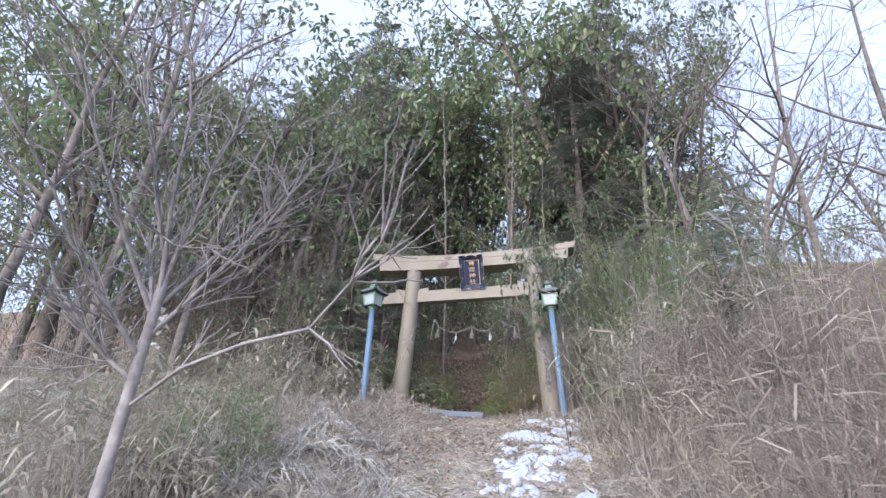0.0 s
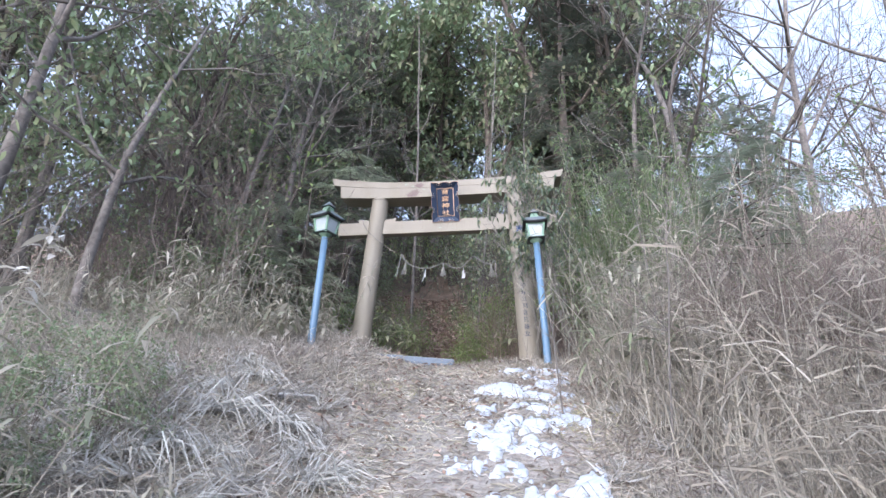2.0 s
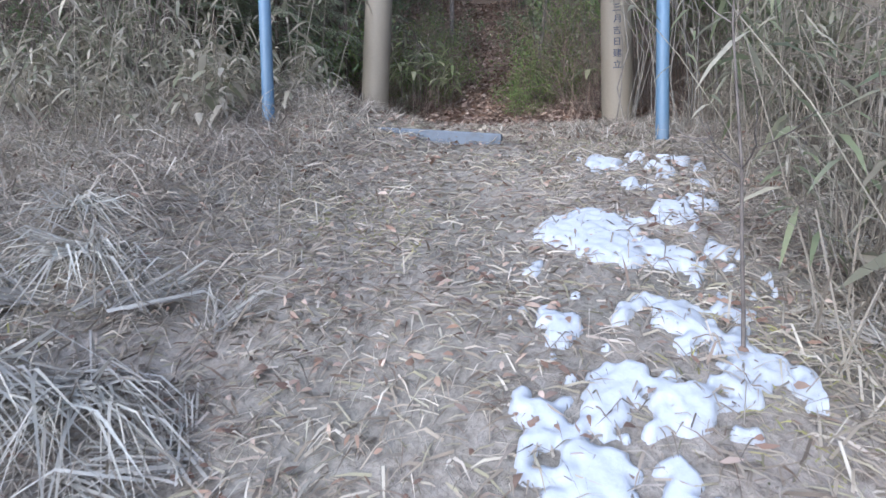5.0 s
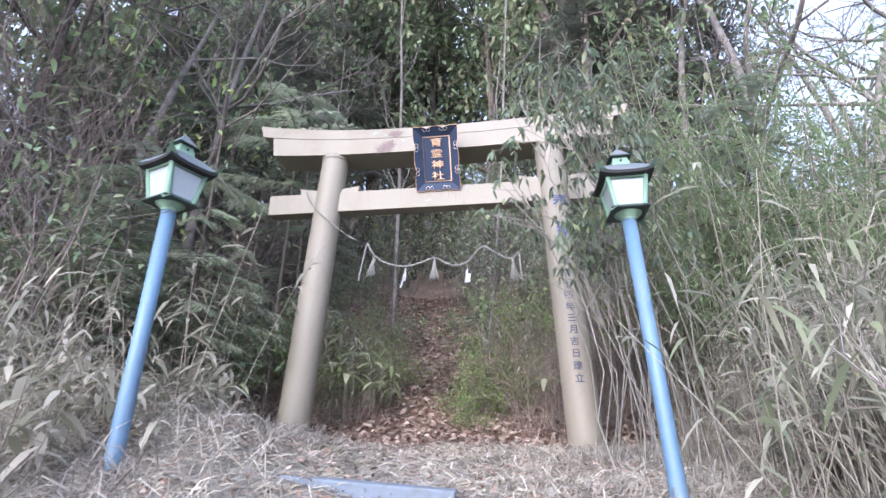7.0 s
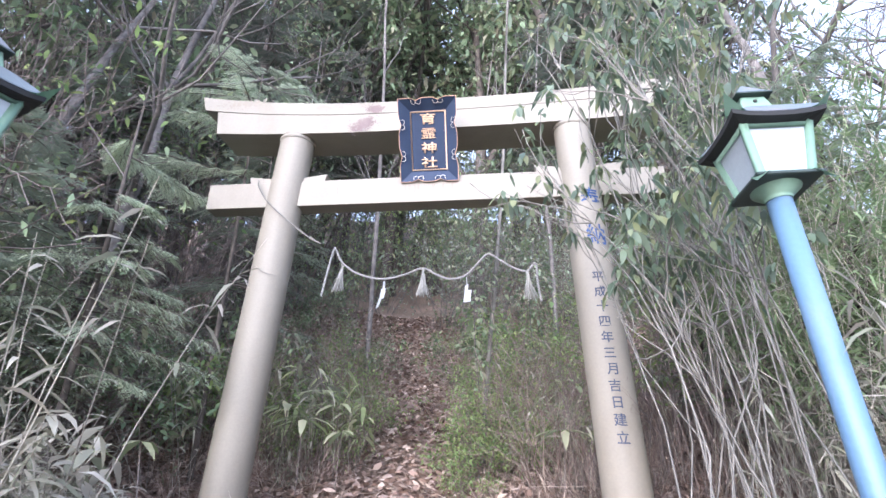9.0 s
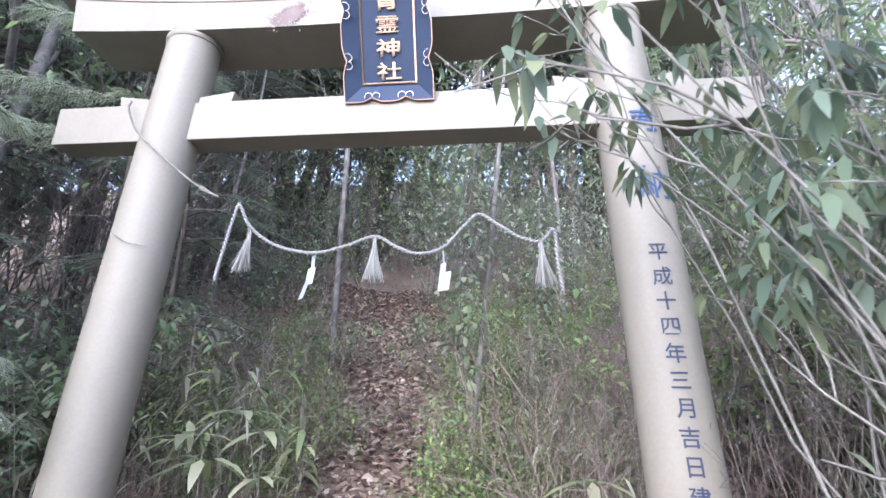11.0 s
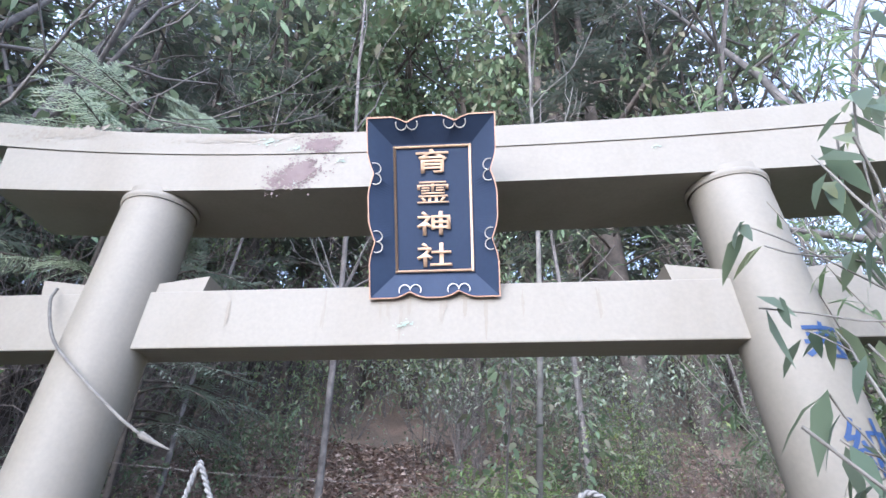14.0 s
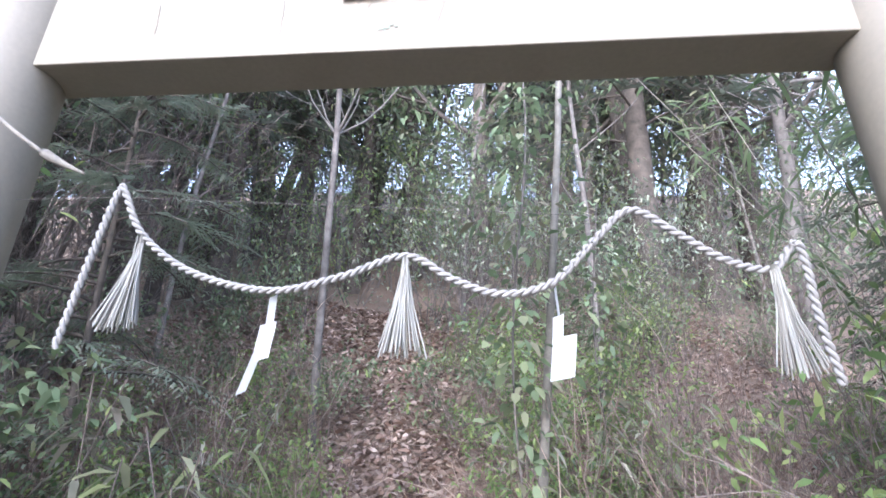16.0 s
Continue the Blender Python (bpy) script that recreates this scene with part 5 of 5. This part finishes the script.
# ---- the small bare tree beside the path ----
def path_tree():
    r = np.random.default_rng(303)
    base = np.array((0.36, -8.5, on_ground(0.36, -8.5)))
    ob = thing("small_bare_tree", "small leafless tree with pale spreading branches beside the path", "tree", pose(*base))
    trunk = np.array([(0.36, -8.5, base[2] - 0.15), (0.37, -8.51, -1.8), (0.41, -8.52, -1.4), (0.45, -8.55, -1.05), (0.49, -8.58, -0.72)]) - base
    br, tips = [(trunk, np.array((0.027, 0.024, 0.021, 0.018, 0.014)), 4)], []
    ends = [((0.58, -8.79, -0.07), 3.6), ((0.29, -9.0, -0.5), 3.0), ((0.28, -8.95, -0.2), 3.4), ((0.48, -8.9, -0.15), 3.9), ((0.7, -8.67, -0.1), 3.7), ((0.8, -8.42, -0.4), 3.2), ((0.2, -8.4, -0.35), 3.3), ((0.15, -8.75, -0.75), 2.8), ((0.72, -8.3, -0.25), 3.5)]
    for e, k in ends:
        j = min(int(k), 3)
        b = trunk[j] + (trunk[j + 1] - trunk[j]) * (k - j)
        g = np.array(e) - base
        t = np.linspace(0, 1, 6)[:, None]
        p = b + (g - b) * t + np.array((0, 0, -0.12)) * (t * (1 - t)) + r.normal(size=(6, 3)) * 0.012 * t
        br.append((p, np.linspace(0.0095, 0.003, 6), 3))
        for m in range(22):
            i = r.integers(1, 6)
            grow(r, p[i], unit(p[i] - p[i - 1]) + r.normal(size=3) * 0.55, r.uniform(0.15, 0.36), 0.0034, 1, br, tips, 0.55, 0.12, (1, 3), 0.6, 4, 0.13)
    low = np.array([(0.43, -8.53, -1.2), (0.65, -8.6, -1.1), (0.88, -8.65, -1.05), (1.1, -8.69, -1.03), (1.24, -8.76, -0.93), (1.33, -8.8, -0.84)]) - base
    br.append((low, np.linspace(0.0075, 0.002, 6), 3))
    for m in range(14):
        i = r.integers(1, 6)
        grow(r, low[i], unit(low[i] - low[i - 1]) + r.normal(size=3) * 0.5 + (0, 0, 0.2), r.uniform(0.12, 0.28), 0.004, 1, br, tips, 0.5, 0.15, (1, 2), 0.6, 4, 0.12)
    part("trunk", tubes_of(br[:1], (10,) * 5).mesh("trunk", M_twig, True), ob)
    part("bare_crown", tubes_of(br[1:], (4, 4, 5, 6), 0.0016).mesh("bare_crown", M_twig, True), ob)


path_tree()
for i, (x, y, k) in enumerate(((0.05, -8.35, 0.42), (0.3, -8.15, 0.36), (-0.2, -8.1, 0.45), (-0.05, -7.8, 0.4), (-0.45, -8.4, 0.5), (-0.6, -7.9, 0.45))):
    placed(sasa, i, x, y, i * 1.3, k)
for i, (x, y, k) in enumerate(((-4.8, 3.4, 0.85), (-4.9, 5.4, 1.0), (-5.9, 2.4, 0.95))):
    placed(cedar, i, x, y, 2.1 * i, k)


# ---- broad-leaved plants near the pillar ----
def broad_plant(x, y, seed, k=1.0):
    r = np.random.default_rng(seed)
    ob = thing("broad_leaf_plant", "low plant with a few broad yellowish green leaves", "plant", pose(x, y, on_ground(x, y)))
    st, s = Soup(), Soup()
    top = np.array((r.normal() * 0.08, -0.05, 0.55 * k))
    st.tube([(0, 0, -0.05), top * (0.6, 0.6, 0.5), top], 0.005, 5)
    n = 6
    a = np.linspace(0, 6.28, n, endpoint=False) + r.uniform(0, 1)
    dirs = np.stack([np.cos(a), np.sin(a), r.uniform(-0.2, 0.35, n)], 1)
    s.leaves(np.tile(top, (n, 1)), dirs, np.tile((0, 0, 1.0), (n, 1)), r.uniform(0.2, 0.3, n) * k, 0.06 * k, r.uniform(0.2, 0.6, n))
    part("stem", st.mesh("stem", M_twig_brown), ob)
    part("leaves", s.mesh("leaves", M_bigleaf), ob)


for i, (x, y, k) in enumerate(((-1.72, -0.55, 1.0), (-1.95, -0.75, 0.9), (-1.15, 0.6, 1.2), (-1.4, 0.75, 1.3), (1.05, 0.7, 1.1), (-0.95, 0.95, 1.2), (-1.25, 1.0, 1.4), (-0.85, 0.7, 0.9))):
    broad_plant(x, y, 400 + i, k)

# taller broad-leaved bamboo grass close behind the gate
def tall_broad_plant(x, y, height, seed):
    r = np.random.default_rng(seed)
    ob = thing("tall_bamboo_grass", "tall bamboo grass with a few broad half-withered leaves", "bamboo grass", pose(x, y, on_ground(x, y)), "bamboo grass behind the gate")
    st, s = Soup(), Soup()
    for m in range(3):
        h = height * r.uniform(0.6, 1.0)
        p = np.array([(0, 0, -0.05), (r.normal() * 0.05, r.normal() * 0.04, h * 0.5), (r.normal() * 0.12, r.normal() * 0.1 - 0.05, h)])
        st.tube(p, 0.004, 5)
        n = 7
        t = r.uniform(0.55, 1.0, n)[:, None]
        at = p[1] + (p[2] - p[1]) * (2 * t - 1)
        a = r.uniform(0, 6.28, n)
        s.leaves(at, np.stack([np.cos(a), np.sin(a), r.uniform(-0.5, 0.3, n)], 1), np.tile((0, 0, 1.0), (n, 1)) + r.normal(size=(n, 3)) * 0.2, r.uniform(0.14, 0.26, n), r.uniform(0.035, 0.06, n), r.uniform(0.3, 0.9, n), 0.2)
    part("stem", st.mesh("stem", M_twig_brown), ob)
    part("leaves", s.mesh("leaves", M_bigleaf if seed % 2 else M_sasa_dry), ob)


for i, (x, y, h) in enumerate(((-1.5, 1.15, 1.1), (-1.15, 1.15, 1.2), (-0.82, 1.2, 0.95), (-1.68, 1.2, 1.5), (-1.35, 1.7, 1.2), (-2.0, 1.6, 1.3), (1.2, 1.5, 0.9))):
    tall_broad_plant(x, y, h, 441 + i)

# ---- flattened tussocks on the low bank ----
def tussock_parts(seed):
    r = np.random.default_rng(seed)
    s = Soup()
    m = 110
    a = r.uniform(0, 6.28, m)
    d = np.stack([np.cos(a) * 0.8 + 0.25, np.sin(a) * 0.5 - 0.75, r.uniform(0.1, 0.75, m)], 1)
    b = np.concatenate([r.normal(size=(m, 2)) * 0.06, np.full((m, 1), 0.02)], 1)
    s.blades(b, d, r.uniform(0.25, 0.6, m), r.uniform(0.006, 0.012, m), r.uniform(0.7, 1.5, m))
    return [("foliage", s.mesh("foliage", M_pale_straw), "")]


tussock = kinds("flattened_tussock", "bleached grass tussock flattened downhill", "grass", [tussock_parts(s) for s in (501, 502, 503)], "flattened tussocks on the bank")
scatter(tussock, 48, -3.2, 0.4, -8.4, -4.4, 0.7, 1.15, lambda x, y: x < float(path_x(y)) - 0.65, 0.2, 0.0, 0.08)
scatter(tussock, 26, -1.3, 0.45, -6.8, -4.9, 0.6, 1.0, lambda x, y: x < float(path_x(y)) - 0.55, 0.14, 0.0, 0.08)
scatter(tussock, 14, 1.9, 2.8, -8.5, -3.0, 0.5, 0.8, lambda x, y: x > float(path_x(y)) + 0.9, 0.2, 0.0, 0.08)
sasa_broad = kinds("broad_withered_bamboo_grass", "low bamboo grass with broad withered pale leaves", "bamboo grass", [bamboo_grass_parts(s, h, M_sasa_dry, 12, (0.18, 0.046)) for s, h in ((511, 0.4), (512, 0.6))], "bamboo grass beside the path")
scatter(sasa_broad, 26, -3.4, -1.15, -3.4, -1.0, 0.7, 1.1, None, 0.2)
scatter(sasa_broad, 8, 2.6, 3.5, -4.5, -1.5, 0.9, 1.3, None, 0.3)


# ---- a thin sapling at the snow's edge and withered stalks ----
def sapling(x, y, height, lean, seed, label):
    r = np.random.default_rng(seed)
    ob = thing("sapling", label, "sapling", pose(x, y, on_ground(x, y)))
    t = np.linspace(0, 1, 7)[:, None]
    p = np.array((0, 0, -0.05)) + np.array((*lean, height)) * t + r.normal(size=(7, 3)) * 0.012 * t
    br, tips = [(p, np.linspace(0.007, 0.0025, 7), 3)], []
    for k in range(7):
        j = r.integers(3, 7)
        grow(r, p[j], np.array((*r.normal(size=2), 0.8)), height * r.uniform(0.12, 0.25), 0.003, 1, br, tips, 0.5, 0.2, (1, 2), 0.6, 4, 0.12)
    part("stem", tubes_of(br[:1], (7,) * 5).mesh("stem", M_bark, True), ob)
    tagged(part("bare_crown", tubes_of(br[1:], (3, 3, 4, 5), 0.0018).mesh("bare_crown", M_bark), ob), kind="stuff")


sapling(1.72, -4.62, 1.25, (-0.1, 0.12), 521, "thin leafless sapling at the edge of the snow")
sapling(2.25, -5.4, 1.7, (0.15, 0.0), 522, "thin leafless sapling standing in tall dead grass")
sapling(2.7, -3.6, 2.6, (-0.2, 0.1), 523, "thin leafless sapling standing in tall dead grass")


def withered_stalk(x, y, height, seed):
    r = np.random.default_rng(seed)
    ob = thing("withered_stalk", "dry stalk with large pale curled leaves", "plant", pose(x, y, on_ground(x, y)))
    st, s = Soup(), Soup()
    top = np.array((0.08, 0, height))
    st.tube([(0, 0, -0.05), top * (0.3, 1, 0.5), top], [0.008, 0.006, 0.004], 6)
    n = 5
    a = r.uniform(0, 6.28, n)
    s.leaves(top * np.linspace(0.75, 1, n)[:, None], np.stack([np.cos(a), np.sin(a), r.uniform(-0.6, 0.5, n)], 1), np.tile((0, 0, 1.0), (n, 1)) + r.normal(size=(n, 3)) * 0.4, 0.15, 0.07, 0.4, 0.35)
    part("stem", st.mesh("stem", M_reed), ob)
    part("foliage", s.mesh("foliage", M_pale_straw), ob)


for i, (x, y, h) in enumerate(((-3.2, -4.6, 1.0), (-3.5, -4.2, 0.9), (-2.6, -5.2, 0.7))):
    withered_stalk(x, y, h, 530 + i)

# a stone in the grass and a dead stick on the hill path
bm = bmesh.new()
bmesh.ops.create_icosphere(bm, subdivisions=3, radius=1)
for v in bm.verts:
    v.co = v.co * (1 + 0.18 * noise.noise(v.co * 1.7))
    v.co = (v.co.x * 0.24, v.co.y * 0.17, v.co.z * 0.15)
rock = tagged(new("rock", as_mesh("rock", bm, M_stone, True)), "rounded grey stone lying in dead grass", "rock")
rock.matrix_basis = pose(-1.05, -6.75, on_ground(-1.05, -6.75) + 0.06, 0, 0, 30)

# ---- old snow on the edge of the path ----
def snow_crust():
    """A thin crust, thick where drifts lay, ragged and holed at its edges."""
    r = np.random.default_rng(77)
    nx, ny = 90, 330
    gx, gy = np.meshgrid(np.linspace(0.98, 1.9, nx), np.linspace(-6.25, -2.8, ny), indexing="ij")
    wob = np.zeros_like(gx)
    for k in range(46):
        f = 5.0 * 1.075 ** k
        a, ph = r.uniform(0, 6.28), r.uniform(0, 6.28)
        wob += 0.34 * (5.0 / f) ** 0.38 * np.cos(f * (gx * math.cos(a) + gy * math.sin(a)) + ph)
    drift = np.zeros_like(gx)
    for x, y, rx, ry in ((1.16, -3.95, 0.11, 0.1), (1.3, -4.02, 0.14, 0.09), (1.45, -4.12, 0.14, 0.1), (1.62, -4.1, 0.13, 0.13), (1.3, -4.36, 0.16, 0.1), (1.5, -4.45, 0.18, 0.15), (1.16, -4.6, 0.07, 0.1), (1.68, -4.5, 0.1, 0.09),
                                    (1.25, -2.95, 0.09, 0.07), (1.4, -3.28, 0.13, 0.09), (1.58, -3.1, 0.1, 0.12), (1.62, -3.6, 0.08, 0.09), (1.74, -3.25, 0.08, 0.07), (1.35, -4.8, 0.1, 0.08), (1.52, -4.85, 0.1, 0.09), (1.3, -5.1, 0.13, 0.1),
                                    (1.52, -5.1, 0.12, 0.11), (1.42, -5.42, 0.13, 0.14), (1.3, -5.75, 0.14, 0.14), (1.5, -5.75, 0.12, 0.15), (1.38, -6.05, 0.15, 0.12), (1.1, -4.95, 0.06, 0.05), (1.2, -5.45, 0.06, 0.06)):
        drift = np.maximum(drift, np.exp(-((gx - x) / (1.1 * rx)) ** 2 - ((gy - y) / (1.1 * ry)) ** 2))
    v = drift - 0.6 + 0.6 * wob
    lift = np.where(v > 0, 0.016 + 0.02 * np.minimum(1, v / 0.5), np.maximum(0.016 + v * 0.35, -0.03)) + 0.004 * np.sin(63 * gx + 3 * wob) * np.cos(57 * gy)
    p = np.stack([gx, gy, ground_z(gx.ravel(), gy.ravel()).reshape(gx.shape) + lift], -1).reshape(-1, 3)
    i, j = np.meshgrid(np.arange(nx - 1), np.arange(ny - 1), indexing="ij")
    q = np.stack([i * ny + j, (i + 1) * ny + j, (i + 1) * ny + j + 1, i * ny + j + 1], -1)
    q = q[np.maximum(v[:-1, :-1], v[1:, 1:]) > -0.08]
    used, inv = np.unique(q, return_inverse=True)
    s = Soup()
    s.add(p[used], inv.reshape(-1, 4), [])
    tagged(new("snow", s.mesh("snow", M_snow, True)), "thin patchy old crusted snow lying on dead grass", "snow", kind="stuff")


snow_crust()

# ---- ground cover ----
gr = np.random.default_rng(17)


def cover(n, x0, x1, y0, y1, keep):
    x, y = gr.uniform(x0, x1, n), gr.uniform(y0, y1, n)
    k = keep(x, y)
    x, y = x[k], y[k]
    return np.stack([x, y, ground_z(x, y)], 1)


snow_side = lambda x, y: (x > 1.1) & (x < 1.85) & (y > -6.2) & (y < -2.8)
s = Soup()
p = cover(105000, -3.2, 3.0, -9.6, 0.2, lambda x, y: (gr.uniform(size=len(x)) < np.where(np.abs(x - path_x(y) - 0.1) < 0.28, 0.8, 1.0)) & (gr.uniform(size=len(x)) < np.where(snow_side(x, y), 0.75, 1.0)))
n = len(p)
d = np.concatenate([gr.normal(size=(n, 2)), gr.uniform(0.05, 0.6, (n, 1))], 1)
d[:, 1] -= 0.35
s.blades(p + (0, 0, 0.004), d, gr.uniform(0.04, 0.17, n), gr.uniform(0.003, 0.0105, n), gr.uniform(0.2, 1.2, n))
tagged(new("dead_grass_mat", s.mesh("dead_grass_mat", M_mat)), "matted dead grass covering the path and its edges", "grass", kind="stuff")
s = Soup()
p = cover(66000, -4, 3.4, -10.5, -0.2, lambda x, y: (np.abs(x - path_x(y)) > gr.uniform(0.35, 1.1, len(x))) & ~(snow_side(x, y) & (gr.uniform(size=len(x)) < 0.75)))
n = len(p)
d = np.concatenate([gr.normal(size=(n, 2)) * 0.7, gr.uniform(0.3, 1.0, (n, 1))], 1)
d[:, 1] -= 0.25
far_side = np.where(p[:, 0] < path_x(p[:, 1]) - 0.8, 1.5, 1.0)
s.blades(p, d, gr.uniform(0.1, 0.3, n) * far_side, gr.uniform(0.003, 0.009, n), gr.uniform(0.4, 1.4, n))
tagged(new("dead_grass", s.mesh("dead_grass", M_straw)), "pale bent dead grass on the bank", "grass", kind="stuff")
s = Soup()
p = cover(44000, -4.5, 4.0, 0.1, 8.5, lambda x, y: gr.uniform(size=len(x)) < np.where(np.abs(x - path_x(y)) < 1.0, 1.0, 0.75))
n = len(p)
a = gr.uniform(0, 6.28, n)
s.leaves(p + np.stack([np.zeros(n), np.zeros(n), gr.uniform(0.005, 0.04, n)], 1), np.stack([np.cos(a), np.sin(a), gr.uniform(-0.3, 0.5, n)], 1), gr.normal(size=(n, 3)) * 0.5 + (0, 0, 1), gr.uniform(0.06, 0.13, n), gr.uniform(0.03, 0.06, n), gr.uniform(-0.2, 0.5, n), 0.25)
tagged(new("fallen_leaves", s.mesh("fallen_leaves", M_litter)), "brown fallen leaves covering the hill path", "leaves", kind="stuff")
s = Soup()
p = cover(10000, -3.0, 2.2, -8.5, 0.2, lambda x, y: gr.uniform(size=len(x)) < np.where(y > -5, 1.0, 0.6) * np.where(np.sin(3.1 * x + 1.3 * y) + np.sin(2.2 * y - 1.7 * x + 1) > 0.2, 1.0, 0.35))
n = len(p)
a = gr.uniform(0, 6.28, n)
s.leaves(p + (0, 0, 0.03), np.stack([np.cos(a), np.sin(a), gr.uniform(-0.1, 0.5, n)], 1), gr.normal(size=(n, 3)) * 0.5 + (0, 0, 1), gr.uniform(0.025, 0.07, n), gr.uniform(0.01, 0.028, n), gr.uniform(-0.2, 0.5, n), 0.2)
tagged(new("scattered_leaves", s.mesh("scattered_leaves", M_litter)), "scattered brown leaves in the dead grass", "leaves", kind="stuff")
s = Soup()
p = cover(11000, -4.2, 4.2, 0.25, 4.5, lambda x, y: (np.abs(x - path_x(y)) > gr.uniform(0.25, 0.9, len(x))) & (np.sin(2.3 * x + 1.1 * y) + np.cos(1.9 * y - 2.7 * x) + gr.normal(size=len(x)) * 0.8 > -0.4))
n = len(p)
d = np.concatenate([gr.normal(size=(n, 2)) * 0.5, gr.uniform(0.4, 1.2, (n, 1))], 1)
s.blades(p, d, gr.uniform(0.15, 0.6, n), gr.uniform(0.004, 0.009, n), gr.uniform(0.2, 1.3, n))
tagged(new("withered_stems", s.mesh("withered_stems", M_dry_stem)), "tangled brown withered stems on the slope behind the gate", "dry plants", kind="stuff")
s = Soup()
p = cover(26000, -2.6, 2.2, -7.5, -1.2, lambda x, y: (np.sin(2.7 * x - 1.9 * y) + np.cos(3.3 * y + 1.4 * x) + gr.normal(size=len(x)) * 0.35 > 1.15) & (np.abs(x - path_x(y)) > 0.15))
n = len(p)
d = np.concatenate([gr.normal(size=(n, 2)), gr.uniform(0.3, 1.3, (n, 1))], 1)
s.blades(p, d, gr.uniform(0.025, 0.07, n), gr.uniform(0.003, 0.006, n), gr.uniform(0.2, 1.0, n))
tagged(new("moss", s.mesh("moss", M_moss)), "yellowish green moss and short grass in patches", "moss", kind="stuff")
